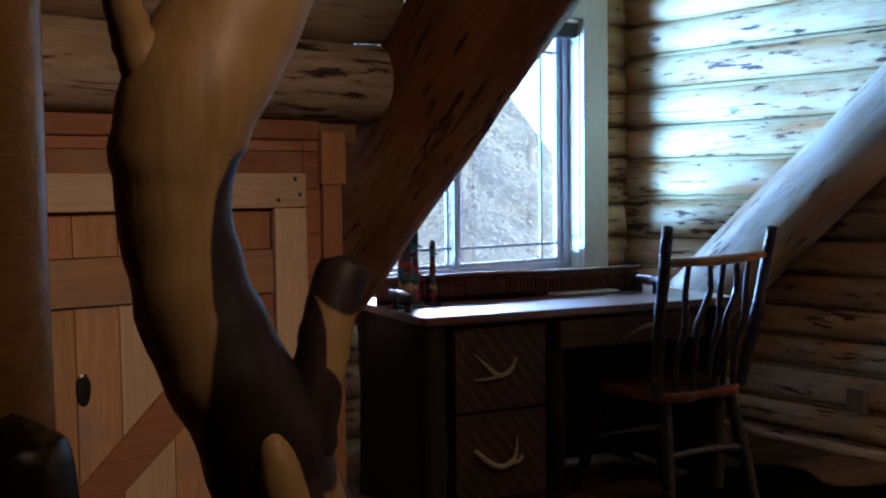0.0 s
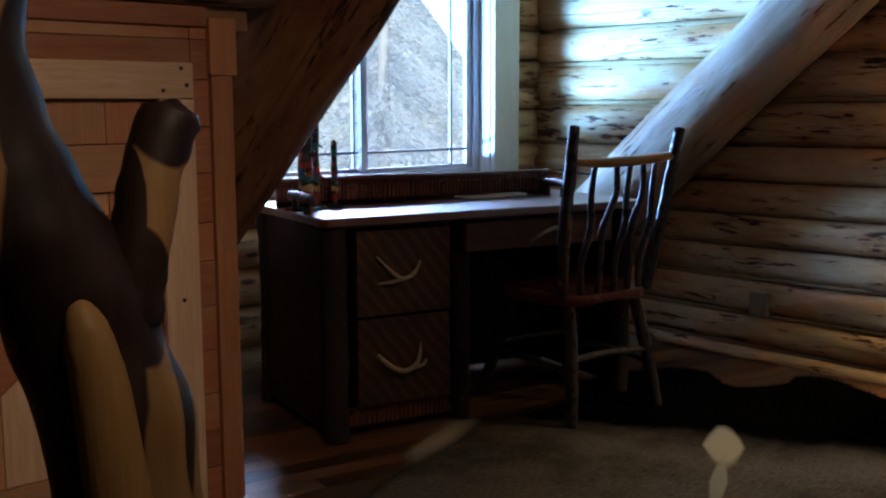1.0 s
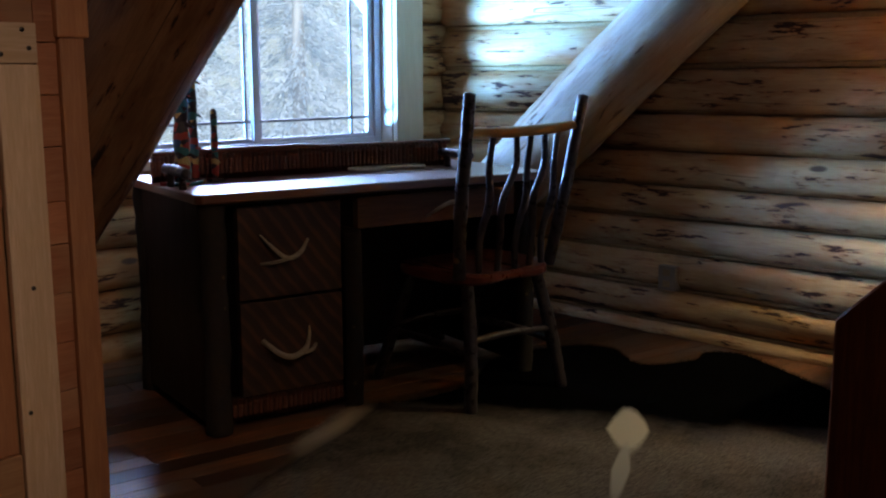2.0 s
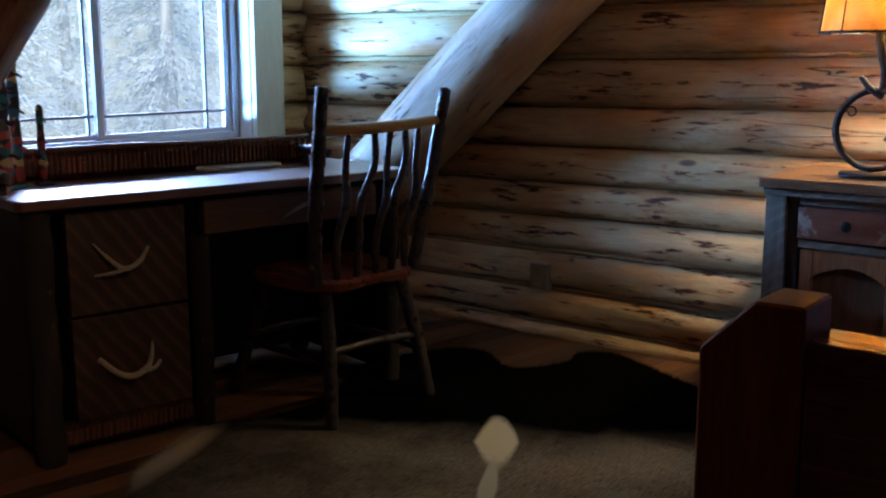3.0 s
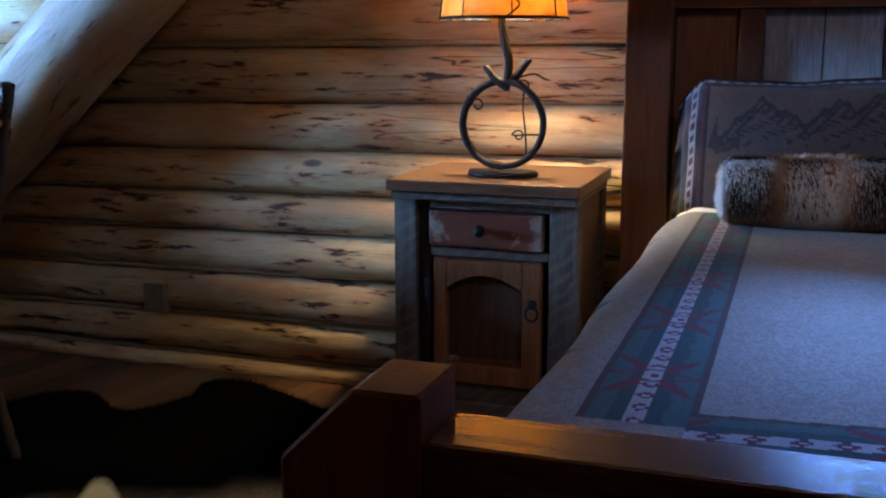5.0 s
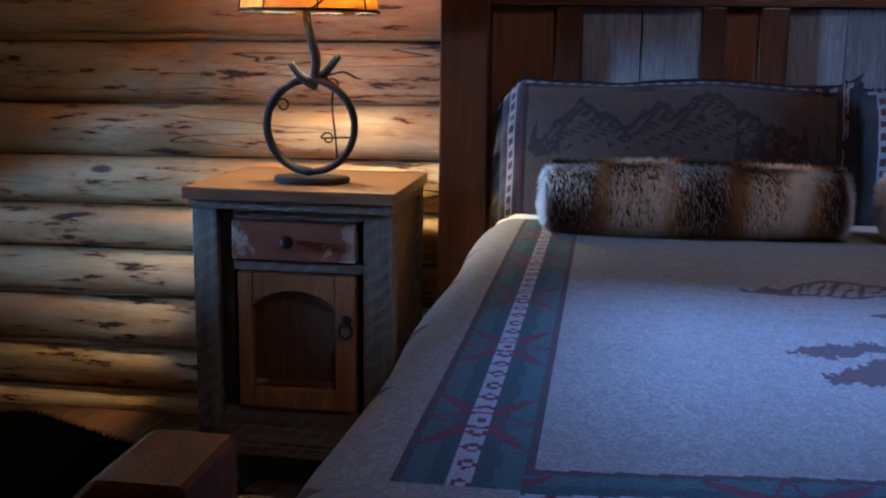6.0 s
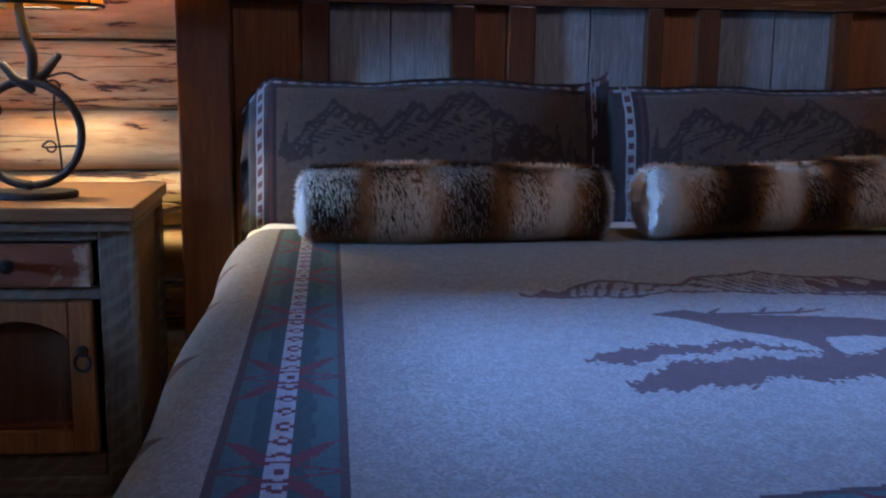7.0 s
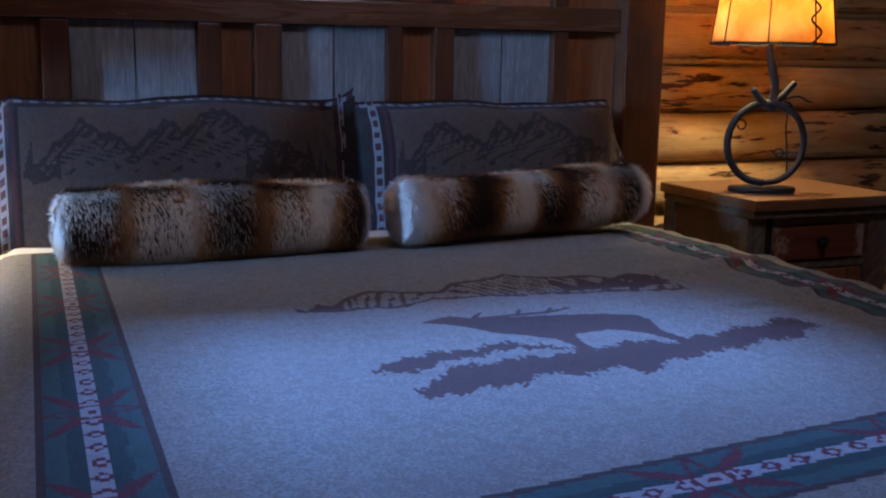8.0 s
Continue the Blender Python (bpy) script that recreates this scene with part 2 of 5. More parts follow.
M_PLAIN_WALL = wood("plain_plank_wall", (0.34, 0.20, 0.11), (0.24, 0.13, 0.06), "z", 0.65, 0.8, 0.1)
M_WHITE = wood("cream_window_paint", (0.76, 0.66, 0.54), (0.68, 0.57, 0.44), "z", 0.45, 0.5, 0.03, depth=0.0004)
M_VINYL = Nodes("white_vinyl", 0.35).done((0.50, 0.47, 0.48))
M_MUNTIN = Nodes("grey_muntin", 0.4).done((0.20, 0.20, 0.23))
M_DESKTOP = wood("dark_varnished_top", (0.22, 0.070, 0.034), (0.10, 0.034, 0.018), "x", 0.40, 0.8, 0.05, 0.9)
M_DESKTOP.node_tree.nodes["Principled BSDF"].inputs["Coat Weight"].default_value = 1.0
M_DESKTOP.node_tree.nodes["Principled BSDF"].inputs["Coat Roughness"].default_value = 0.36
M_DESK_PANEL = wood("dark_desk_panel", (0.036, 0.018, 0.011), (0.018, 0.010, 0.007), "z", 0.55, 0.8, 0.1)
M_DRAWER = wood("desk_drawer_front", (0.17, 0.075, 0.038), (0.09, 0.04, 0.022), "x", 0.45, 0.8, 0.05)
M_CHAIR_SEAT = wood("red_brown_seat", (0.22, 0.050, 0.026), (0.12, 0.026, 0.014), "y", 0.3, 0.7, 0.05, 0.5)
M_BED = wood("warm_brown_bed_wood", (0.19, 0.066, 0.026), (0.09, 0.032, 0.014), "y", 0.24, 0.8, 0.14, 0.6)
M_BED.node_tree.nodes["Principled BSDF"].inputs["Coat Weight"].default_value = 0.6
M_BED.node_tree.nodes["Principled BSDF"].inputs["Coat Roughness"].default_value = 0.15
M_BED_Z = wood("bed_post_wood", (0.14, 0.044, 0.016), (0.06, 0.020, 0.009), "z", 0.36, 0.8, 0.12, 0.5, depth=0.0003)
# orange copy of the bed-post wood: warm light put into its colour
M_FOOT = wood("foot_post_warm_lit", (0.34, 0.105, 0.028), (0.17, 0.048, 0.016), "z", 0.5, 0.8, 0.1, 0.35)
M_PANEL_GREY = wood("weathered_grey_board", (0.33, 0.32, 0.31), (0.16, 0.15, 0.145), "z", 0.75, 1.6, 0.16)
M_PANEL_RED = wood("rust_brown_board", (0.33, 0.115, 0.04), (0.17, 0.06, 0.023), "z", 0.5, 0.8, 0.25)
M_STAND_TOP = wood("stand_top_board", (0.27, 0.125, 0.058), (0.14, 0.062, 0.03), "y", 0.42, 0.8, 0.05)
M_STAND_DOOR = wood("stand_panel_wood", (0.15, 0.068, 0.034), (0.075, 0.034, 0.018), "z", 0.5, 0.8, 0.1)
M_STAND_RAIL = wood("stand_door_rail", (0.36, 0.15, 0.056), (0.19, 0.072, 0.030), "z", 0.40, 0.8, 0.18)


def barn_wood(name, light, dark, along, tilt):
    """Weathered sawn oak: grain one way, slanting blade marks across it."""
    k = Nodes(name, 0.66, spec=0.35)
    stretch = {"y": (9, 0.8, 9), "z": (9, 9, 0.8)}[along]
    g = k.noise(k.vec(stretch), 4.5, 6, 0.68, 0.6)
    c = k.ramp(g, (0.32, dark), (0.66, light))
    c = k.mix(k.ramp(k.noise(k.vec((3, 3, 3)), 1.4, 3), (0.48, 0.0), (0.66, 0.7)), c, (0.17, 0.085, 0.042))
    blade = k.wave(k.vec((0.2, 1, 1), (tilt, 0, 0)), 9.0, 5.0, 3, "Z", 1.6)
    c = k.mix(k.ramp(k.math("MULTIPLY", blade, k.noise(k.vec((2, 2, 2)), 5, 4)), (0.26, 0.0), (0.6, 0.5)), c, tuple(v * 1.4 for v in light))
    return k.done(k.vary(c, 0.14), g, 0.002)


M_BARN = barn_wood("weathered_barn_wood", (0.185, 0.155, 0.120), (0.075, 0.056, 0.042), "z", 38)
M_BARN_Y = barn_wood("weathered_barn_rail", (0.175, 0.140, 0.105), (0.080, 0.058, 0.042), "y", 42)
M_ANTLER = wood("antler", (0.56, 0.49, 0.38), (0.36, 0.29, 0.20), "x", 0.5, 1.0, 0.1)
M_TRAY = Nodes("white_ceramic", 0.25).done((0.68, 0.66, 0.64))
M_PLATE_PLASTIC = Nodes("wall_outlet_plastic", 0.4).done((0.24, 0.185, 0.12))
M_SHEET = Nodes("white_sheet", 0.9).done((0.75, 0.74, 0.70))
M_DARK_METAL = Nodes("dark_screw_metal", 0.35, 0.9).done((0.08, 0.07, 0.065))


def saw_marked():
    k = Nodes("saw_marked_drawer", 0.55)
    v = k.vec((1, 1, 1), (0, 38, 0), shift=False)
    w = k.wave(v, 7.5, 1.5, 2, "X", 1.5)
    c = k.ramp(w, (0.55, (0.060, 0.028, 0.017)), (0.9, (0.135, 0.054, 0.026)))
    c = k.mix(k.ramp(k.noise(k.vec((1, 1, 1)), 7, 4), (0.4, 0.6), (0.65, 0.0)), c, (0.03, 0.016, 0.011))
    return k.done(c, w, 0.001)


def distressed_red():
    k = Nodes("worn_red_drawer_paint", 0.45)
    g = k.noise(k.vec((5, 1.2, 9)), 5, 6, 0.7)
    c = k.ramp(g, (0.3, (0.12, 0.035, 0.018)), (0.7, (0.24, 0.068, 0.03)))
    wear = k.noise(k.vec((1, 1, 1)), 14, 6, 0.7)
    edge = k.co.outputs["Generated"]
    sep = k.t.nodes.new("ShaderNodeSeparateXYZ")
    k.put(edge, sep.inputs[0])
    dy = k.math("ABSOLUTE", k.math("SUBTRACT", sep.outputs[1], 0.5))
    c = k.mix(k.ramp(k.math("ADD", k.math("MULTIPLY", wear, 0.7), k.math("MULTIPLY", dy, 0.55)), (0.56, 0.0), (0.63, 0.85)), c, (0.42, 0.34, 0.27))
    return k.done(c, wear, 0.001)


def barked(name, dark, light, rough=0.5, scale=1.0, nicks=1.0):
    """Bark-covered stick with pale nicks."""
    k = Nodes(name, rough, spec=0.5)
    n = k.noise(k.vec((1, 1, 1)), 30 * scale, 5, 0.7)
    c = k.ramp(n, (0.3, dark), (0.72, light))
    nick = k.voronoi(k.vec((1, 1, 1)), 9 * scale)
    c = k.mix(k.ramp(nick, (0.0, 1.0 * nicks), (0.085, 0.9 * nicks), (0.12, 0.0)), c, (0.45, 0.28, 0.12))
    return k.done(k.vary(c, 0.2), n, 0.002, k.ramp(n, (0.3, rough - 0.1), (0.7, rough + 0.15)))


M_DRAWER_SAW = saw_marked()
M_RED_DRAWER = distressed_red()
M_HICKORY = barked("hickory_bark", (0.022, 0.016, 0.017), (0.075, 0.055, 0.055), 0.3)
M_BARK_POST = barked("rough_bark_post", (0.007, 0.005, 0.004), (0.036, 0.023, 0.016), 0.85, 1.6, 0.15)
M_TWIG = barked("red_twig", (0.07, 0.020, 0.012), (0.22, 0.075, 0.04), 0.45)
M_CREST = wood("peeled_hickory", (0.50, 0.29, 0.09), (0.38, 0.19, 0.05), "x", 0.35, 0.6, 0.05)
M_IRON = wood("brown_iron", (0.022, 0.016, 0.017), (0.010, 0.008, 0.009), "z", 0.62, 2.0, 0.1, 0.25)


def juniper():
    """Pale sapwood with dark heartwood showing in lobes."""
    k = Nodes("juniper_wood", 0.5, spec=0.5)
    warp = k.noise(k.vec((6, 6, 2.5), shift=False), 1.6, 3)
    grain = k.noise(k.vec((30, 30, 2), shift=False), 2.0, 4)
    pale = k.ramp(grain, (0.3, (0.25, 0.145, 0.052)), (0.7, (0.36, 0.22, 0.09)))
    total = None
    for c, s in (((0.418, 0.79, 1.055), (0.058, 0.14, 0.095)), ((0.405, 0.80, 1.17), (0.038, 0.14, 0.10)), ((0.425, 0.80, 0.93), (0.045, 0.14, 0.13)), ((0.508, 0.79, 0.93), (0.008, 0.14, 0.10)), ((0.470, 0.79, 1.01), (0.040, 0.14, 0.055)), ((0.428, 0.80, 0.74), (0.034, 0.14, 0.22)), ((0.508, 0.80, 1.148), (0.036, 0.12, 0.042)), ((0.470, 0.80, 1.105), (0.012, 0.12, 0.06))):
        a = k.t.nodes.new("ShaderNodeVectorMath")
        a.operation = "SUBTRACT"
        k.put(k.co.outputs["Object"], a.inputs[0])
        a.inputs[1].default_value = c
        b = k.t.nodes.new("ShaderNodeVectorMath")
        b.operation = "DIVIDE"
        k.put(a.outputs[0], b.inputs[0])
        b.inputs[1].default_value = s
        l = k.t.nodes.new("ShaderNodeVectorMath")
        l.operation = "LENGTH"
        k.put(b.outputs[0], l.inputs[0])
        total = l.outputs["Value"] if total is None else k.math("MINIMUM", total, l.outputs["Value"])
    d = k.math("ADD", total, k.math("MULTIPLY", k.math("SUBTRACT", warp, 0.5), 0.9))
    c = k.mix(k.ramp(d, (0.92, 1.0), (1.02, 0.0)), pale, k.ramp(grain, (0.3, (0.010, 0.005, 0.004)), (0.7, (0.032, 0.015, 0.009))))
    return k.done(c, grain, 0.001)


M_JUNIPER = juniper()
M_SAPWOOD = wood("juniper_sapwood", (0.42, 0.265, 0.105), (0.33, 0.195, 0.07), "z", 0.5, 0.7, 0.0)


def cloth(name, colour, rough=0.95, fleck=0.25):
    k = Nodes(name, rough, spec=0.15)
    n = k.noise(k.vec((1, 1, 1), shift=False), 210, 4, 0.7)
    s = k.noise(k.vec((1, 1, 1), shift=False), 5, 3)
    tuft = k.noise(k.vec((1, 1, 1), shift=False), 75, 3, 0.6)
    c = k.mix(k.ramp(n, (0.35, fleck * 2), (0.62, 0.0)), colour, tuple(v * 0.45 for v in colour))
    c = k.mix(k.ramp(tuft, (0.36, fleck * 1.5), (0.56, 0.0)), c, tuple(v * 0.55 for v in colour))
    c = k.mix(k.ramp(s, (0.4, 0.0), (0.7, 0.25)), c, tuple(v * 0.7 for v in colour))
    k.b.inputs["Sheen Weight"].default_value = 0.08
    return k.done(c, n, 0.002)


C_FIELD = cloth("wool_oatmeal", (0.37, 0.32, 0.265), fleck=0.46)
C_BROWN = cloth("wool_brown_line", (0.085, 0.05, 0.045))
C_TEAL = cloth("wool_teal", (0.062, 0.118, 0.108))
C_GREEN = cloth("wool_dark_green", (0.04, 0.075, 0.07))
C_RED = cloth("wool_red", (0.17, 0.035, 0.045))
C_WHITE = cloth("wool_white", (0.42, 0.40, 0.40))
C_MOTIF = cloth("wool_mauve_brown", (0.125, 0.062, 0.050))
C_SHAM = cloth("sham_brown", (0.100, 0.066, 0.052))
C_SHAM_DARK = cloth("sham_dark", (0.032, 0.023, 0.024))
BLANKET = [C_FIELD, C_BROWN, C_TEAL, C_GREEN, C_RED, C_WHITE, C_MOTIF]
SHAM = [C_SHAM, C_SHAM_DARK, cloth("sham_dull_green", (0.030, 0.036, 0.036)), cloth("sham_wine", (0.075, 0.028, 0.032)), cloth("sham_pale_dots", (0.21, 0.20, 0.21)), cloth("sham_figure", (0.048, 0.033, 0.030))]


def fur(name):
    """Banded fur, along the object's y: brown, black, rust and cream."""
    k = Nodes(name, 0.8, spec=0.25)
    v = k.vec((1, 1, 1), shift=False)
    w = k.wave(k.vec((0.6, 1, 0.6), (0, 0, 9)), 1.2, 2.2, 2, "Y", 1.8)
    n = k.noise(k.vec((11, 30, 11), shift=False), 1.8, 5, 0.7)
    f = k.math("ADD", w, k.math("MULTIPLY", k.math("SUBTRACT", n, 0.5), 0.4))
    c = k.ramp(f, (0.12, (0.045, 0.021, 0.012)), (0.35, (0.23, 0.092, 0.030)), (0.55, (0.46, 0.24, 0.10)), (0.80, (0.84, 0.72, 0.57)))
    c = k.mix(k.ramp(k.noise(k.vec((16, 30, 16), shift=False), 1.6, 4), (0.56, 0.0), (0.70, 0.2)), c, (0.06, 0.035, 0.025))
    sep = k.t.nodes.new("ShaderNodeSeparateXYZ")
    k.put(k.co.outputs["Object"], sep.inputs[0])
    low = k.math("ADD", sep.outputs[2], k.math("MULTIPLY", k.math("SUBTRACT", n, 0.5), 0.07))
    c = k.mix(k.ramp(k.math("MULTIPLY", low, -8.0), (0.3, 0.0), (0.6, 0.5)), c, (0.42, 0.22, 0.10))
    end = k.math("ABSOLUTE", sep.outputs[1])
    c = k.mix(k.ramp(k.math("ADD", end, k.math("MULTIPLY", n, 0.03)), (0.312, 0.0), (0.330, 0.95)), c, (0.80, 0.76, 0.72))
    return k.done(c, n, 0.003)


M_FUR = fur("faux_fur")


def hide():
    """Cowhide: black towards the far side, smoky grey belly, a pale lozenge and rim."""
    k = Nodes("cowhide", 0.95, spec=0.0)
    sep = k.t.nodes.new("ShaderNodeSeparateXYZ")
    k.put(k.co.outputs["Object"], sep.inputs[0])
    n = k.noise(k.vec((1, 1, 1), shift=False), 3.0, 4, 0.6)
    hair = k.noise(k.vec((12, 95, 60), (0, 0, -35), shift=False), 3.0, 5, 0.7, 0.3)
    along = k.math("ADD", k.math("ADD", k.math("MULTIPLY", sep.outputs[0], 0.86), k.math("MULTIPLY", sep.outputs[1], 0.51)), k.math("MULTIPLY", k.math("SUBTRACT", n, 0.5), 0.35))
    along = k.math("ADD", along, k.math("MULTIPLY", k.math("SUBTRACT", hair, 0.5), 0.10))
    c = k.ramp(k.math("SUBTRACT", along, 3.2), (0.30, (0.20, 0.165, 0.14)), (0.46, (0.115, 0.092, 0.078)), (0.60, (0.002, 0.002, 0.002)))
    c = k.mix(k.ramp(hair, (0.34, 0.7), (0.58, 0.0)), c, (0.006, 0.005, 0.0045))
    c = k.mix(k.ramp(k.noise(k.vec((1, 1, 1), shift=False), 2.2, 4, 0.65), (0.46, 0.0), (0.64, 0.75)), c, k.mix(1.0, c, (0.35, 0.34, 0.33), "MULTIPLY"))
    return k, c, sep, n, hair


def glowing_far_trees():
    m = bpy.data.materials.new("glowing_far_trees")
    m.use_nodes = True
    t = m.node_tree
    t.nodes.remove(t.nodes["Principled BSDF"])
    em = t.nodes.new("ShaderNodeEmission")
    co = t.nodes.new("ShaderNodeTexCoord")

    def n(scale, detail, stretch):
        mp = t.nodes.new("ShaderNodeMapping")
        mp.inputs["Scale"].default_value = stretch
        t.links.new(co.outputs["Object"], mp.inputs[0])
        x = t.nodes.new("ShaderNodeTexNoise")
        x.inputs["Scale"].default_value, x.inputs["Detail"].default_value, x.inputs["Roughness"].default_value = scale, detail, 0.7
        t.links.new(mp.outputs[0], x.inputs["Vector"])
        return x.outputs[0]

    def ramp(fac, *stops):
        r = t.nodes.new("ShaderNodeValToRGB")
        while len(r.color_ramp.elements) < len(stops):
            r.color_ramp.elements.new(0.5)
        for el, (p, c) in zip(r.color_ramp.elements, stops):
            el.position, el.color = p, (*c, 1)
        t.links.new(fac, r.inputs[0])
        return r.outputs[0]

    # daylight, haze and sky gaps are put into the sheet's own glow
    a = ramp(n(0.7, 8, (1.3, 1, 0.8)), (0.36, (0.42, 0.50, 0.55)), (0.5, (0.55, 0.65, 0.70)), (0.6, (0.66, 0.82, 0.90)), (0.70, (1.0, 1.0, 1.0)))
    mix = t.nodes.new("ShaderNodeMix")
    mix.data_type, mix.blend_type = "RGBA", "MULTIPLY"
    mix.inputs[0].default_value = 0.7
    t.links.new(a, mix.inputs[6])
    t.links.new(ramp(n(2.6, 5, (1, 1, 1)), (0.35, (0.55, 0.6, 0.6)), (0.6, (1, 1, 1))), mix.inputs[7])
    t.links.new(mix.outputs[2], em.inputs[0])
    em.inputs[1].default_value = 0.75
    t.links.new(em.outputs[0], t.nodes["Material Output"].inputs[0])
    return m


M_TREES = glowing_far_trees()


def glass():
    m = bpy.data.materials.new("window_glass")
    m.use_nodes = True
    t = m.node_tree
    t.nodes.remove(t.nodes["Principled BSDF"])
    tr, gl, mx, fr = (t.nodes.new(n) for n in ("ShaderNodeBsdfTransparent", "ShaderNodeBsdfGlossy", "ShaderNodeMixShader", "ShaderNodeFresnel"))
    gl.inputs["Roughness"].default_value = 0.02
    fr.inputs[0].default_value = 1.3
    t.links.new(fr.outputs[0], mx.inputs[0])
    t.links.new(tr.outputs[0], mx.inputs[1])
    t.links.new(gl.outputs[0], mx.inputs[2])
    t.links.new(mx.outputs[0], t.nodes["Material Output"].inputs[0])
    return m


M_GLASS = glass()


def rawhide():
    m = bpy.data.materials.new("rawhide_shade")
    m.use_nodes = True
    t = m.node_tree
    t.nodes.remove(t.nodes["Principled BSDF"])
    co = t.nodes.new("ShaderNodeTexCoord")
    n = t.nodes.new("ShaderNodeTexNoise")
    n.inputs["Scale"].default_value, n.inputs["Detail"].default_value = 14, 5
    t.links.new(co.outputs["Object"], n.inputs["Vector"])
    r = t.nodes.new("ShaderNodeValToRGB")
    r.color_ramp.elements[0].position, r.color_ramp.elements[0].color = 0.35, (0.78, 0.41, 0.10, 1)
    r.color_ramp.elements[1].position, r.color_ramp.elements[1].color = 0.68, (0.93, 0.65, 0.27, 1)
    t.links.new(n.outputs[0], r.inputs[0])
    tl, df, mx = (t.nodes.new(x) for x in ("ShaderNodeBsdfTranslucent", "ShaderNodeBsdfDiffuse", "ShaderNodeMixShader"))
    for b in (tl, df):
        t.links.new(r.outputs[0], b.inputs[0])
    mx.inputs[0].default_value = 0.35
    t.links.new(tl.outputs[0], mx.inputs[1])
    t.links.new(df.outputs[0], mx.inputs[2])
    t.links.new(mx.outputs[0], t.nodes["Material Output"].inputs[0])
    return m


M_SHADE = rawhide()


def painted_wood(name, seed):
    """Carved pole painted in bands of red, teal, black and cream."""
    k = Nodes(name, 0.4)
    sep = k.t.nodes.new("ShaderNodeSeparateXYZ")
    k.put(k.co.outputs["Object"], sep.inputs[0])
    cell = k.t.nodes.new("ShaderNodeTexVoronoi")
    mp = k.vec((28, 28, 42 + 5 * seed), shift=False)
    k.put(mp, cell.inputs["Vector"])
    cell.inputs["Scale"].default_value = 1.0
    s2 = k.t.nodes.new("ShaderNodeSeparateColor")
    k.put(cell.outputs["Color"], s2.inputs[0])
    c = k.ramp(s2.outputs[0], (0.0, (0.03, 0.025, 0.03)), (0.3, (0.03, 0.16, 0.17)), (0.48, (0.30, 0.035, 0.025)), (0.66, (0.025, 0.022, 0.025)), (0.84, (0.42, 0.30, 0.10)), (0.93, (0.03, 0.10, 0.22)))
    c.node.color_ramp.interpolation = "CONSTANT"
    return k.done(c, s2.outputs[0], 0.001)


def finish_hide():
    k, c, sep, n, hair = hide()
    x, y = sep.outputs[0], sep.outputs[1]

    def lobe(cx, cy, turn, a, b, soft):
        ca, sa = math.cos(radians(turn)), math.sin(radians(turn))
        dx, dy = k.math("SUBTRACT", x, cx), k.math("SUBTRACT", y, cy)
        u = k.math("DIVIDE", k.math("ADD", k.math("MULTIPLY", dx, ca), k.math("MULTIPLY", dy, sa)), a)
        v = k.math("DIVIDE", k.math("SUBTRACT", k.math("MULTIPLY", dy, ca), k.math("MULTIPLY", dx, sa)), b)
        d = k.math("ADD", k.math("ADD", k.math("ABSOLUTE", u), k.math("MULTIPLY", v, v)), k.math("ADD", k.math("MULTIPLY", k.math("SUBTRACT", n, 0.5), 0.5), k.math("MULTIPLY", k.math("SUBTRACT", hair, 0.5), 0.5)))
        return k.ramp(d, (1.0 - soft, 1.0), (1.0, 0.0))

    c = k.mix(lobe(3.09, 1.925, 34, 0.24, 0.075, 0.3), c, (0.52, 0.47, 0.38))
    c = k.mix(lobe(2.78, 1.74, 30, 0.28, 0.03, 0.4), c, (0.40, 0.37, 0.33))
    c = k.mix(lobe(2.42, 2.66, 22, 0.62, 0.10, 0.7), c, (0.48, 0.40, 0.31))
    return k.done(c, hair, 0.003)


M_HIDE = finish_hide()

# ---- setting ----
WALL_X, WALL_Y = 4.26, 3.90
SLOPE = math.tan(radians(40.5))


def log_mesh(length, z0a, z0b, z1a, z1b, seed, depth=0.21, name="log"):
    """A wall log along x, its face towards -y; lower and upper joints given at both ends."""
    n, around = max(10, int(length / 0.045)), 20
    verts, faces = [], []
    for i in range(n + 1):
        f = i / n
        lo, hi = z0a + (z0b - z0a) * f, z1a + (z1b - z1a) * f
        c, r = (lo + hi) / 2, (hi - lo) / 2 * 1.03
        for k in range(around):
            a = 2 * math.pi * k / around
            ca, sa = math.cos(a), math.sin(a)
            sq = (abs(ca) ** 2.9 + abs(sa) ** 2.9) ** (-1 / 2.9)
            bump = 0.012 * noise.noise((f * length * 2.2 + seed * 5.3, ca * 1.2, sa * 1.5)) + 0.008 * noise.noise((f * length * 5 + seed * 3.1, ca * 2.5, sa * 3.2)) + 0.003 * noise.noise((f * length * 13 + seed, ca * 5, sa * 6))
            verts.append((f * length, -(depth / 2 * sq * ca + bump * (1 if ca > -0.2 else 0)) + depth / 2, c + r * sq * sa))
    for i in range(n):
        for k in range(around):
            a, b = i * around + k, i * around + (k + 1) % around
            faces.append((a, b, b + around, a + around))
    faces.append(tuple(range(around))[::-1])
    faces.append(tuple(n * around + k for k in range(around)))
    me = bpy.data.meshes.new(name)
    me.from_pydata(verts, [], faces)
    me.polygons.foreach_set("use_smooth", [True] * (len(faces) - 2) + [False] * 2)
    return me


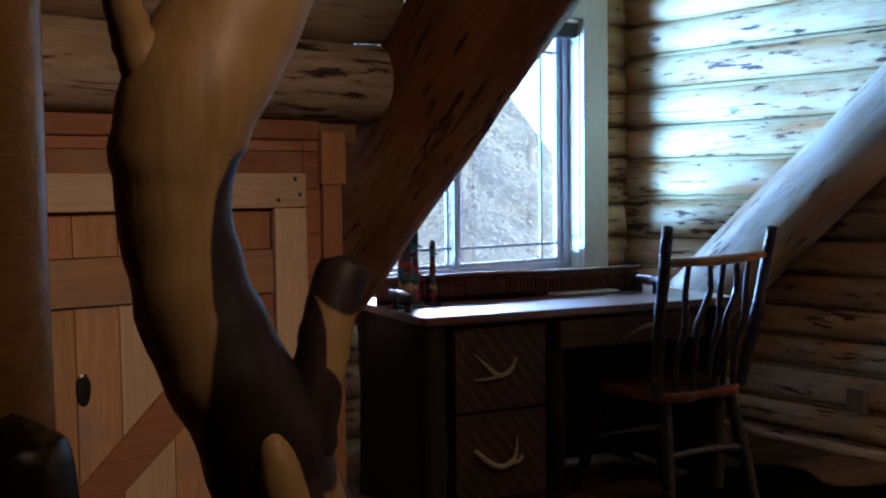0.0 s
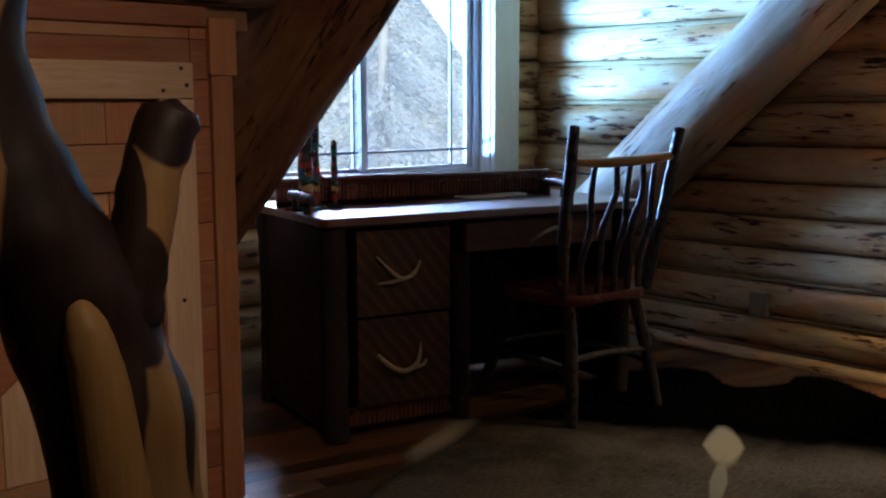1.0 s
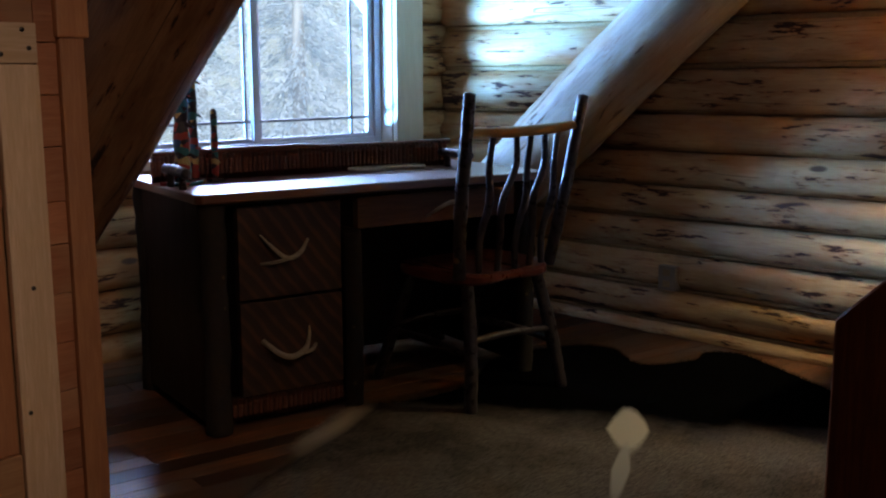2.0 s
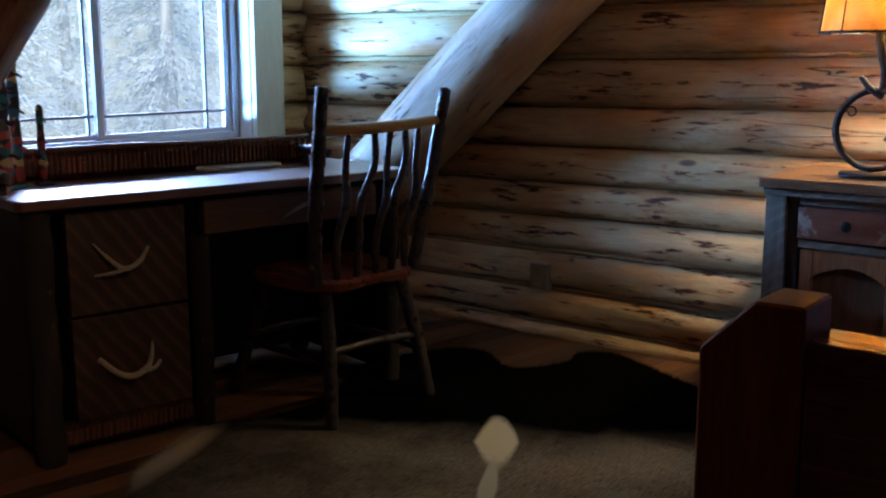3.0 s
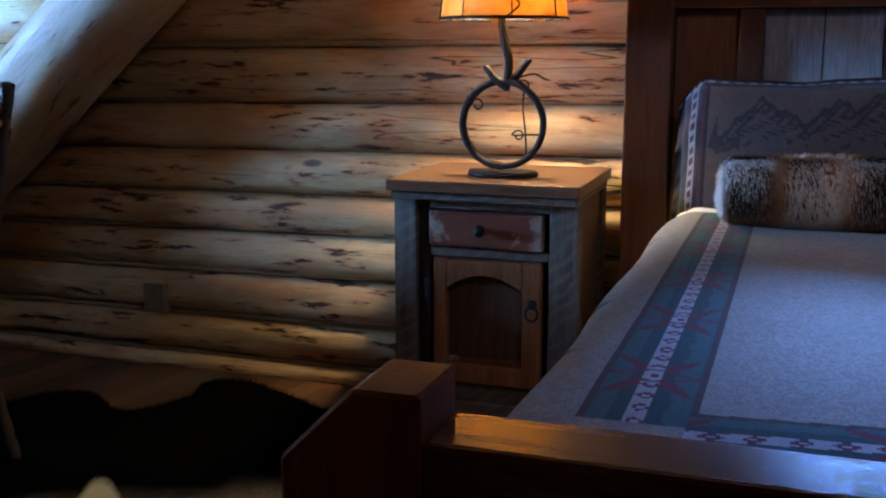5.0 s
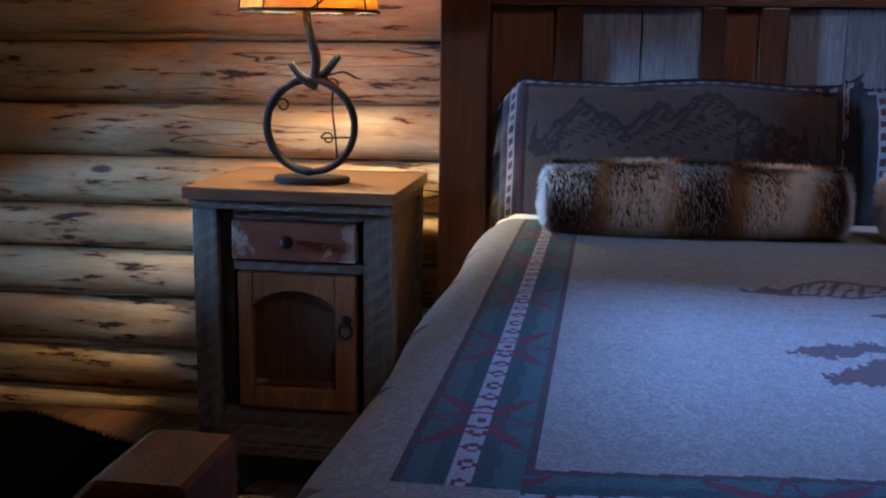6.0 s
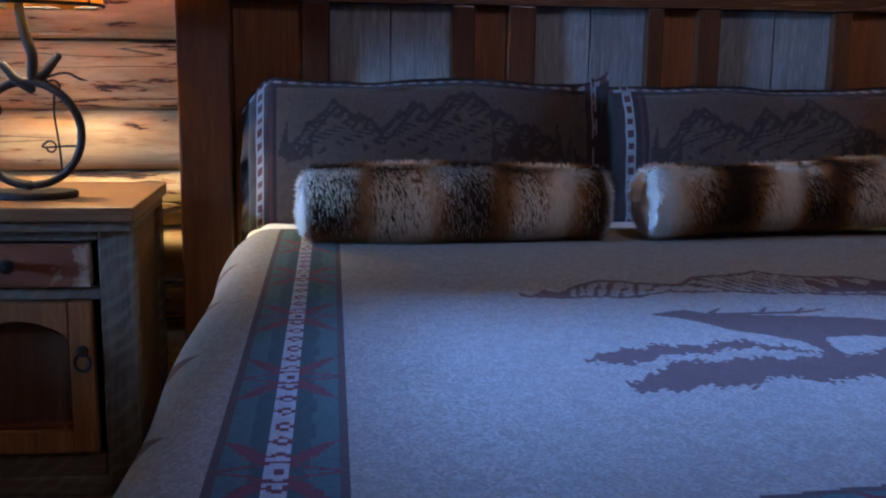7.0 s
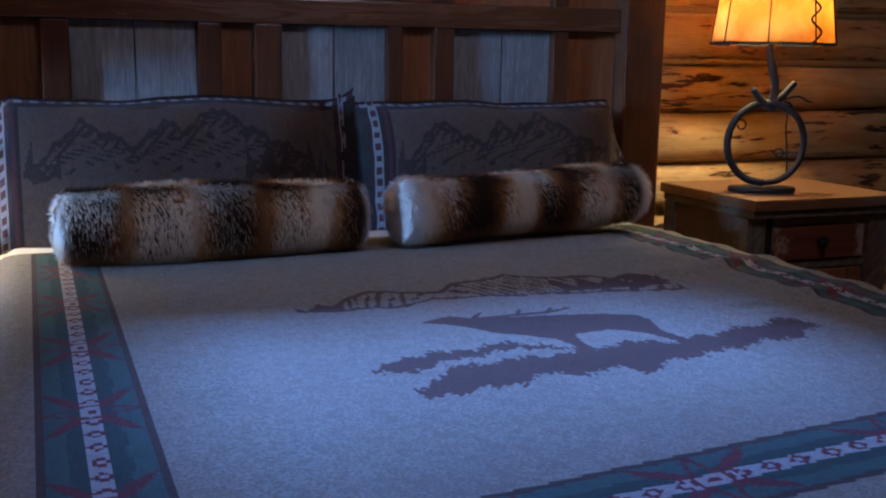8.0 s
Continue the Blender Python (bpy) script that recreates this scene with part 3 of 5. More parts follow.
def wall_b_joint(k, y):
    """Height of joint k of the gable log wall at y: spacing widens towards the dormer corner to fit the camera's view.
    """
    right = (-0.03, 0.055, 0.217, 0.385, 0.545, 0.69, 0.853, 1.025, 1.185, 1.36, 1.53, 1.70, 1.88, 2.06, 2.24, 2.42, 2.60, 2.78, 2.96)
    left = (-0.03, 0.10, 0.26, 0.42, 0.59, 0.77, 0.955, 1.166, 1.368, 1.54, 1.738, 1.917, 2.09, 2.27, 2.45, 2.63, 2.81, 2.99, 3.17)
    if k < 8:
        left = (-0.03, 0.055, 0.20, 0.36, 0.51, 0.65, 0.80, 0.957, 1.166)
        a, b = right[k], left[k]
    else:
        a, b = right[k], (1.166, 1.368, 1.54, 1.738, 1.917, 2.09, 2.27, 2.45, 2.63, 2.81, 2.99)[k - 8]
    f = min(max((y - 1.6) / (3.6 - 1.6), -0.3), 1.1)
    return a + (b - a) * f


# gable wall (towards +x): a plank core with an added unseen opening above the headboard, faced with logs
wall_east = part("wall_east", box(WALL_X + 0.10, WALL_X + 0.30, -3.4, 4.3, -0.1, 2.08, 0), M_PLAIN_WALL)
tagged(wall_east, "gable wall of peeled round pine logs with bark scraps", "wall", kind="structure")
# core pieces leave the opening, sized to shape the light pool on the bed
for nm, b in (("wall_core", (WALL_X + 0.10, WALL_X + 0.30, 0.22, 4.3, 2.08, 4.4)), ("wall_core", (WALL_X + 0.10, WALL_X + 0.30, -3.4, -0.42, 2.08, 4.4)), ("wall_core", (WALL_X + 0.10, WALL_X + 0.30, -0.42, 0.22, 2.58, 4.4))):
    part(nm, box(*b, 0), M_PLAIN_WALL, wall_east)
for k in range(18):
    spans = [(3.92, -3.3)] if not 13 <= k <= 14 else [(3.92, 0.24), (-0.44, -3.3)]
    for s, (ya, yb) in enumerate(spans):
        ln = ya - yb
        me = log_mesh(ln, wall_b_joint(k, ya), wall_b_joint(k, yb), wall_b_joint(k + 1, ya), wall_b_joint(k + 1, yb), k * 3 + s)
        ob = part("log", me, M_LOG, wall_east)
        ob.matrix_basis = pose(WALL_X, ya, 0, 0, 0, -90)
for k in range(1, 13):
    bm = tube([(WALL_X + 0.035, y, wall_b_joint(k, y) + 0.004 * math.sin(y * 5 + k), 0.013) for y in (3.9, 2.9, 1.9, 0.8, -1.0, -3.3)], n=30, around=6)
    part("chinking_strip", bm, M_CHINK, wall_east, smooth=True)

# window wall (towards +y)
WX0, WX1, WZ0, WZ1 = 2.42, 3.93, 0.80, 2.10
wall_north = part("wall_north", box(-2.3, WX0, WALL_Y + 0.09, WALL_Y + 0.2, -0.1, 2.75, 0), M_PLAIN_WALL)
tagged(wall_north, "dormer wall of peeled round pine logs", "wall", kind="structure")
part("wall_core", box(WX1, 4.36, WALL_Y + 0.09, WALL_Y + 0.2, -0.1, 2.75, 0), M_PLAIN_WALL, wall_north)
part("wall_core", box(WX0, WX1, WALL_Y + 0.09, WALL_Y + 0.2, -0.1, WZ0, 0), M_PLAIN_WALL, wall_north)
part("wall_core", box(WX0, WX1, WALL_Y + 0.09, WALL_Y + 0.2, WZ1, 2.75, 0), M_PLAIN_WALL, wall_north)
joints_a = (-0.03, 0.10, 0.28, 0.45, 0.62, WZ0, 0.955, 1.134, 1.25, 1.394, 1.552, 1.737, 1.878, WZ1, 2.27, 2.44, 2.62)
for k in range(16):
    lo, hi = joints_a[k], joints_a[k + 1]
    spans = [(-2.2, WX0), (WX1, 4.34)] if 5 <= k < 13 else [(-2.2, 4.34)]
    for s, (xa, xb) in enumerate(spans):
        me = log_mesh(xb - xa, lo, lo, hi, hi, 60 + k * 2 + s)
        ob = part("log", me, M_LOG, wall_north)
        ob.matrix_basis = pose(xa, WALL_Y, 0)

# other walls, floor sheet, ceilings
tagged(part("wall_west", box(-2.4, -2.25, -3.4, 4.2, -0.1, 4.4, 0), M_PLAIN_WALL), "plain plank wall behind the camera", "wall", kind="structure")
tagged(part("wall_south", box(-2.4, 4.5, -3.4, -3.25, -0.1, 4.4, 0), M_PLAIN_WALL), "plain plank wall", "wall", kind="structure")
tagged(part("ceiling", slab([(4.25, 2.62), (2.55, 2.62), (2.1, 2.62), (0.3, 4.15), (-3.45, 1.0), (-3.45, 1.15), (0.3, 4.3), (2.15, 2.77), (4.25, 2.77)], 6.8, "x", 0), M_CEILING), "sloped board ceiling", "ceiling", kind="structure").location.x = -2.35
floor = part("floor", box(-2.4, 4.5, -3.4, 4.2, -0.12, -0.022, 0), M_FLOOR)
tagged(floor, "dark reclaimed plank floor of mixed browns", "floor", kind="structure")

# dormer roof edge and trees beyond the window
eave = part("dormer_eave", slab([(2.0, 2.95), (5.2, -0.15), (5.2, 0.05), (2.0, 3.15)], 0.55, "y", 0.004), M_WHITE)
eave.location = (0.22, 4.35, 0.85)
tagged(eave, "white painted rake board of the dormer roof", "roof edge", kind="structure")
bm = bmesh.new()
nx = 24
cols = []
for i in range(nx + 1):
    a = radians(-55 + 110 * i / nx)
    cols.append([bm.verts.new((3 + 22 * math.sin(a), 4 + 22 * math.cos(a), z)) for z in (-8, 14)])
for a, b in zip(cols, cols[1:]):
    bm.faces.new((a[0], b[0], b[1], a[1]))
tagged(part("backdrop", bm, M_TREES), "glowing backdrop sheet painted as hazy conifer forest", "forest", kind="structure")


# needles and bark far paler and bluer than real: haze put into the colour
M_NEEDLES = Nodes("hazed_needles", 0.7, spec=0.2)
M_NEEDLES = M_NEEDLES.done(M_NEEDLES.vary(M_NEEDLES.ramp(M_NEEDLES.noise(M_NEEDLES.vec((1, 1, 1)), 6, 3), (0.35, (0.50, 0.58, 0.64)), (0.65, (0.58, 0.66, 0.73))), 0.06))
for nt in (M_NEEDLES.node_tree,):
    # translucent mix added to lift the shade between needles, so crowns look hazed
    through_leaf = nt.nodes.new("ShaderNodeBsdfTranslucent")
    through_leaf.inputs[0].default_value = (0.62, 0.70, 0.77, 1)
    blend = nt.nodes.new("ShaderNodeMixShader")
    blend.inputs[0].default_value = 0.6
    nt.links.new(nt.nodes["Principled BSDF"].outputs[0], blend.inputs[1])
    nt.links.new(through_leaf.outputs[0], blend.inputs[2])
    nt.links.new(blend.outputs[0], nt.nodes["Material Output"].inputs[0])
M_TREE_BARK = wood("hazed_tree_bark", (0.46, 0.50, 0.53), (0.38, 0.42, 0.45), "z", 0.9)


def conifer_meshes(seed, h):
    """Trunk and crown of a spruce: drooping boughs set with small needle sprays."""
    rng = random.Random(seed)
    trunk = mesh_of(tube([(0, 0, 0, 0.17), (0.05, 0.02, h * 0.5, 0.11), (0, 0, h, 0.015)], n=16, around=8, rough=0.1, seed=seed), "trunk")
    verts, faces = [], []
    z = h * 0.06
    while z < h * 0.99:
        reach = 0.22 * h * (1 - z / h) ** 0.8 + 0.12
        for _ in range(7):
            a = rng.uniform(0, 2 * math.pi)
            ln = reach * rng.uniform(0.65, 1.1)
            for j in range(int(24 + ln * 46)):
                f = rng.uniform(0.12, 1)
                w = 0.30 * ln * f * (1.15 - f) + 0.05
                off = rng.uniform(-w, w)
                px = math.cos(a) * ln * f - math.sin(a) * off
                py = math.sin(a) * ln * f + math.cos(a) * off
                pz = z - 0.42 * ln * f * f + 0.10 * ln * f - rng.uniform(0, 0.14) - 0.2 * abs(off)
                d = Vector((math.cos(a + off), math.sin(a + off), rng.uniform(-0.9, 0.1))).normalized() * rng.uniform(0.07, 0.16)
                s = d.cross(Vector((rng.uniform(-1, 1), rng.uniform(-1, 1), 1))).normalized() * rng.uniform(0.010, 0.022)
                p = Vector((px, py, pz))
                i = len(verts)
                verts += [tuple(p), tuple(p + d * 0.5 + s), tuple(p + d), tuple(p + d * 0.5 - s)]
                faces.append((i, i + 1, i + 2, i + 3))
        z += 0.17 + 0.10 * rng.random()
    crown = bpy.data.meshes.new("crown")
    crown.from_pydata(verts, [], faces)
    trunk.materials.append(M_TREE_BARK)
    crown.materials.append(M_NEEDLES)
    return trunk, crown


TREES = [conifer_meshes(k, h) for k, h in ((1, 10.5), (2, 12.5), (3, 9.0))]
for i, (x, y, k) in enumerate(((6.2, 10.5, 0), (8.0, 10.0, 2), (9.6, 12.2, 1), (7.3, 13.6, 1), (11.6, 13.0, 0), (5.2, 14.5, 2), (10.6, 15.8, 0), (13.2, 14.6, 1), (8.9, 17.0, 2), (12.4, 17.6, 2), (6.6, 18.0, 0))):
    tree = thing("conifer", "tall spruce outside the window, haze put into its pale colour", "tree", "trees outside", at=(3 + (x - 3) * 1.5, 4 + (y - 4) * 1.5, -3.2), turn=i * 77)
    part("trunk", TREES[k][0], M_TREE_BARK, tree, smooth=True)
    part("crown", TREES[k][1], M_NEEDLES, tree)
tagged(part("ground", box(-30, 40, 4.6, 60, -3.4, -3.2, 0), M_NEEDLES), "forest floor outside, in the same haze-pale colour as the trees", "ground", kind="structure")


def log_beam(name, y0, z0, y1, z1, x, r, material, label, facets, seed, squash=1.0):
    """A heavy round rafter that rises towards the room, hewn in long flats."""
    ln = math.hypot(y1 - y0, z1 - z0)
    n, around = int(ln / 0.04), 28
    bm = bmesh.new()
    rings = []
    for i in range(n + 1):
        u = i / n * ln
        ring = []
        for k in range(around):
            a = 2 * math.pi * k / around
            flat = 1 - facets * (0.5 + 0.5 * math.cos(a * 6 + 0.6 * noise.noise((u * 1.3, seed, 0)) * 4))
            rr = r * flat * (1 + 0.045 * noise.noise((u * 2.5, math.cos(a) * 1.5 + seed, math.sin(a) * 1.5)) + 0.02 * noise.noise((u * 9, math.cos(a) * 4 + seed, math.sin(a) * 4)))
            if abs(a - 2.35) < 0.12:
                rr -= 0.008
            ring.append(bm.verts.new((u, rr * math.cos(a), squash * rr * math.sin(a))))
        rings.append(ring)
    for a, b in zip(rings, rings[1:]):
        for k in range(around):
            bm.faces.new((a[k], a[(k + 1) % around], b[(k + 1) % around], b[k]))
    bm.faces.new(rings[0][::-1])
    bm.faces.new(rings[-1])
    ob = part(name, bm, material, smooth=True)
    d = Vector((0, y1 - y0, z1 - z0)).normalized()
    side = Vector((1, 0, 0))
    m = Matrix((d, side, d.cross(side))).transposed().to_4x4()
    m.translation = (x, y0, z0)
    ob.matrix_world = m
    return tagged(ob, label, "beam", kind="structure")


def on_slope(y, z, y2):
    return z + SLOPE * (y - y2)


log_beam("rafter", 3.86, on_slope(2.51, 1.305, 3.86), 1.0, on_slope(2.51, 1.305, 1.0), 4.08, 0.177, M_RAFTER, "pale hewn log rafter sloping down to the desk", 0.08, 3)
log_beam("rafter", 3.75, on_slope(2.45, 1.645, 3.75), 0.6, on_slope(2.45, 1.645, 0.6), 1.95, 0.175, M_RAFTER_DARK, "dark brown log rafter sloping beside the window", 0.06, 8, 1.5)

# window: cream casing, vinyl slider with slim bars
window = thing("window_1", "two-pane sliding window with cream wood casing", "window", kind="structure")
for nm, b in (("casing", (WX1 - 0.015, 4.095, 3.875, 3.905, 0.76, 2.26)), ("casing", (2.26, WX0 + 0.015, 3.875, 3.905, 0.76, 2.26)), ("head_casing", (WX0 + 0.015, WX1 - 0.015, 3.873, 3.907, WZ1, 2.26)), ("window_sill", (2.3, 4.08, 3.85, 3.96, 0.765, 0.80)), ("jamb", (WX1 - 0.02, WX1, 3.907, 4.05, WZ0, WZ1)), ("jamb", (WX0, WX0 + 0.02, 3.907, 4.05, WZ0, WZ1)), ("jamb", (WX0 + 0.02, WX1 - 0.02, 3.907, 4.05, WZ1 - 0.02, WZ1))):
    part(nm, box(*b, 0.004), M_WHITE, window)
part("valance", box(WX0 + 0.03, WX1 - 0.03, 3.915, 3.965, 2.005, 2.075, 0.004), M_DESK_PANEL, window, "dark brown blind rail")
FX0, FX1 = WX0 + 0.022, WX1 - 0.022
fr = box(FX0, FX0 + 0.04, 3.985, 4.045, WZ0, WZ1 - 0.02, 0.003)
for b in ((FX1 - 0.04, FX1, 3.985, 4.045, WZ0, WZ1 - 0.02), (FX0 + 0.04, FX1 - 0.04, 3.985, 4.045, WZ0, WZ0 + 0.035), (FX0 + 0.04, FX1 - 0.04, 3.985, 4.045, WZ1 - 0.055, WZ1 - 0.02)):
    box(*b, 0.003, fr)
part("window_frame", fr, M_VINYL, window)
for sx0, sx1, sy in ((FX0 + 0.04, 3.205, 4.02), (3.145, FX1 - 0.04, 4.0)):
    z0, z1 = WZ0 + 0.035, WZ1 - 0.055
    s = box(sx0, sx0 + 0.035, sy, sy + 0.025, z0, z1, 0.002)
    box(sx1 - 0.035, sx1, sy, sy + 0.025, z0, z1, 0.002, s)
    box(sx0 + 0.035, sx1 - 0.035, sy, sy + 0.025, z0, z0 + 0.02, 0.002, s)
    box(sx0 + 0.035, sx1 - 0.035, sy, sy + 0.025, z1 - 0.02, z1, 0.002, s)
    sash = part("sash", s, M_VINYL, window)
    pane = part("pane", box(sx0 + 0.03, sx1 - 0.03, sy + 0.009, sy + 0.013, z0 + 0.015, z1 - 0.015, 0), M_GLASS, sash)
    pane.visible_shadow = False
    for x in ((sx0 + 0.13, sx1 - 0.09) if sy > 4.01 else (sx1 - 0.145,)):
        part("muntin", box(x, x + 0.012, sy + 0.004, sy + 0.018, z0 + 0.02, z1 - 0.02, 0), M_MUNTIN, sash)
    for z in (0.925, 1.925):
        part("muntin", box(sx0 + 0.035, sx1 - 0.035, sy + 0.003, sy + 0.019, z, z + 0.012, 0), M_MUNTIN, sash)

# knee wall with its closet door
KX, KY = 1.657, 2.66
knee = part("knee_wall", box(-1.2, KX - 0.02, KY + 0.012, KY + 0.1, 0.0, 1.40, 0), M_PLAIN_WALL)
tagged(knee, "low wall of red cedar boards beside the dormer", "wall", kind="structure")
part("return_wall", box(KX - 0.10, KX - 0.02, KY + 0.1, WALL_Y + 0.02, 0, 1.40, 0), M_PLAIN_WALL, knee)
rnd = random.Random(4)
z = 0.0
while z < 1.39:
    h = min(rnd.choice((0.11, 0.13, 0.14)), 1.39 - z)
    cuts = [-1.2, -0.3 + rnd.uniform(-0.3, 0.3), 0.44, 1.534, KX - 0.066]
    for a, b in zip(cuts, cuts[1:]):
        if (a, b) == (0.44, 1.534) and z + h < 1.30:
            continue
        part("board", box(a + 0.001, b - 0.001, KY - 0.008 + rnd.uniform(0, 0.003), KY + 0.012, z + 0.001, z + h - 0.001, 0.002), M_CEDAR, knee)
    z += h
part("corner_board", box(KX - 0.066, KX, KY - 0.022, KY + 0.02, 0, 1.242, 0.004), M_CEDAR_Z, knee, "vertical cedar corner trim")
part("corner_block", box(KX - 0.073, KX + 0.012, KY - 0.03, KY + 0.022, 1.242, 1.40, 0.006), M_CEDAR_Z, knee)
part("cap_board", box(-1.2, KX - 0.075, KY - 0.02, KY + 0.03, 1.375, 1.43, 0.004), M_CEDAR, knee)
# two unseen boxes added to block window light leaking past the plate logs
part("plate_backing", box(-1.2, 1.735, KY + 0.02, KY + 0.09, 1.37, 2.3, 0), M_PLAIN_WALL, knee)
part("upper_return", box(KX - 0.10, KX - 0.02, KY + 0.16, WALL_Y + 0.02, 1.401, 2.75, 0), M_PLAIN_WALL, knee)
part("side_board", box(KX - 0.02, KX - 0.005, KY + 0.03, WALL_Y, 0, 1.40, 0.002), M_PLAIN_WALL, knee)
for zc, r, xe, seed in ((1.552, 0.122, 1.775, 2), (1.785, 0.12, 1.76, 5), (2.02, 0.12, 1.76, 7)):
    b = tube([(-1.5, KY + 0.02, zc, r * 1.05), (0.2, KY + 0.01, zc, r), (xe - 0.06, KY, zc, r * 0.96), (xe, KY, zc, r * 0.86)], n=60, around=22, rough=0.10, seed=seed, cap=0.18)
    ob = part("plate_log", b, M_PLATE, smooth=True)
    tagged(ob, "grey peeled log lying along the knee wall with a rounded end", "log", "plate logs", "structure")

door = thing("closet_door", "closet door of mixed pine boards with a Z brace in a pale pine frame", "door", at=(0, KY, 0))
DX0, DX1, DZ0, DZ1 = 0.445, 1.532, 0.0, 1.276
part("top_rail", box(DX0, DX1, -0.026, 0.0, 1.178, DZ1, 0.004), M_PINE, door)
for x0, x1 in ((DX0, DX0 + 0.112), (DX1 - 0.104, DX1)):
    part("stile", box(x0, x1, -0.026, 0.0, 0.01, 1.176, 0.004), M_PINE_Z, door)
part("bottom_rail", box(DX0 + 0.114, DX1 - 0.106, -0.014, 0.004, 0.01, 0.19, 0.003), M_STAINED_RAIL, door)
part("cross_rail", box(DX0 + 0.114, DX1 - 0.106, -0.014, 0.004, 0.934, 1.058, 0.003), M_STAINED_RAIL, door)
xs = (DX0 + 0.114, 0.677, 0.765, 0.860, 0.977, 1.122, 1.287, DX1 - 0.106)
for i, (a, b) in enumerate(zip(xs, xs[1:])):
    part("board", box(a + 0.001, b - 0.001, 0.003, 0.016, 1.06, 1.176, 0.002), (M_CEDAR_Z, M_STAINED_PINE, M_CEDAR_Z, M_STAINED_PINE, M_STAINED_PINE, M_STAINED_PINE, M_CEDAR_Z)[i], door)
    part("board", box(a + 0.001, b - 0.001, 0.003, 0.016, 0.19, 0.932, 0.002), (M_STAINED_PINE, M_CEDAR_Z, M_STAINED_PINE, M_STAINED_PINE, M_PINE_Z, M_STAINED_PINE, M_CEDAR_Z)[i], door)
part("brace", slab([(0.58, 0.195), (0.70, 0.195), (1.424, 0.83), (1.424, 0.93), (1.34, 0.93)], 0.016, "y", 0.002), M_CEDAR, door, "diagonal cedar brace").location.y = -0.013
part("knot", lathe([(0.001, -0.001), (0.02, 0.0), (0.016, 0.003), (0.001, 0.004)], 16, (0, 0, 0)), M_DARK_METAL, door, "dark open knot").matrix_basis = pose(0.876, 0.002, 0.717, 90, 0, 0) @ Matrix.Diagonal((1, 2.2, 1, 1))
screw = mesh_of(lathe([(0.006, 0), (0.006, 0.002), (0.003, 0.003)], 10), "screw")
for x, z in ((1.51, 1.215), (1.495, 1.26), (1.44, 1.20), (1.48, 0.62), (1.45, 0.30)):
    part("screw", screw, M_DARK_METAL, door).matrix_basis = pose(x, -0.0262, z, 90, 0, 0)

# ---- juniper rail by the stair ----
rail = thing("juniper_post", "twisted juniper post, pale sapwood with dark brown heartwood", "post")
trunk = tube([(0.50, 0.84, 0.0, 0.085), (0.49, 0.83, 0.3, 0.075), (0.485, 0.82, 0.6, 0.068), (0.475, 0.82, 0.85, 0.062), (0.455, 0.82, 0.94, 0.060), (0.432, 0.82, 1.01, 0.058), (0.387, 0.82, 1.095, 0.054), (0.358, 0.82, 1.205, 0.049), (0.371, 0.82, 1.294, 0.060), (0.432, 0.82, 1.40, 0.058), (0.50, 0.82, 1.55, 0.055), (0.54, 0.83, 1.8, 0.05)], n=90, around=24, rough=0.10, seed=3)
part("trunk", trunk, M_JUNIPER, rail, smooth=True)
part("stub_branch", tube([(0.470, 0.81, 0.99, 0.034), (0.486, 0.80, 1.06, 0.026), (0.498, 0.80, 1.11, 0.024), (0.516, 0.80, 1.150, 0.025), (0.519, 0.80, 1.158, 0.018)], n=24, around=16, rough=0.12, seed=9), M_JUNIPER, rail, "short branch stub with a dark end", True)
part("side_branch", tube([(0.360, 0.82, 1.28, 0.030), (0.330, 0.82, 1.345, 0.020), (0.312, 0.81, 1.39, 0.016), (0.29, 0.80, 1.50, 0.015), (0.28, 0.80, 1.62, 0.013)], n=24, around=12, rough=0.15, seed=5), M_JUNIPER, rail, "", True)
part("pale_stub", tube([(0.462, 0.776, 0.45, 0.030), (0.452, 0.768, 0.74, 0.028), (0.434, 0.765, 0.92, 0.023), (0.424, 0.764, 0.98, 0.019), (0.419, 0.766, 1.005, 0.013), (0.418, 0.770, 1.018, 0.005)], n=40, around=16, rough=0.04), M_SAPWOOD, rail, "pale worn stub", True)
newel = thing("newel_post", "round peeled pale log post by the stair", "post")
part("shaft", tube([(0.130, 0.552, 0.0, 0.043), (0.129, 0.552, 1.0, 0.041), (0.129, 0.552, 1.9, 0.040)], n=30, around=20, rough=0.04), M_CREST, newel, smooth=True)
part("knob", tube([(0.138, 0.507, 0.7, 0.03), (0.136, 0.504, 0.95, 0.034), (0.136, 0.504, 1.085, 0.03), (0.136, 0.504, 1.11, 0.015)], n=18, around=14), M_DARK_METAL, newel, "dark rounded stub", True)

# ---- desk ----
DT = 0.785
desk = thing("desk", "dark rustic desk with bark posts, twig trim and antler pulls", "desk")
# the desk stands turned a little from the wall
desk.matrix_basis = pose(2.33, 2.78, 0, 0, 0, -12) @ pose(-2.33, -2.78, 0)
top = slab([(2.085, 2.80), (2.10, 2.775), (3.445, 2.775), (3.46, 2.80), (3.46, 3.50), (2.085, 3.50)], 0.03, "z", 0.004)
part("tabletop", top, M_DESKTOP, desk, "dark varnished plank top").location.z = DT - 0.03
part("side_panel", box(2.12, 2.145, 2.86, 3.44, 0.03, DT - 0.03, 0.003), M_DESK_PANEL, desk)
part("side_panel", box(2.655, 2.675, 2.87, 3.42, 0.03, DT - 0.16, 0.003), M_DESK_PANEL, desk)
part("side_panel", box(3.40, 3.425, 2.86, 3.44, 0.03, DT - 0.03, 0.003), M_DESK_PANEL, desk)
part("back_panel", box(2.146, 3.399, 3.425, 3.445, 0.03, DT - 0.03, 0.003), M_DESK_PANEL, desk)
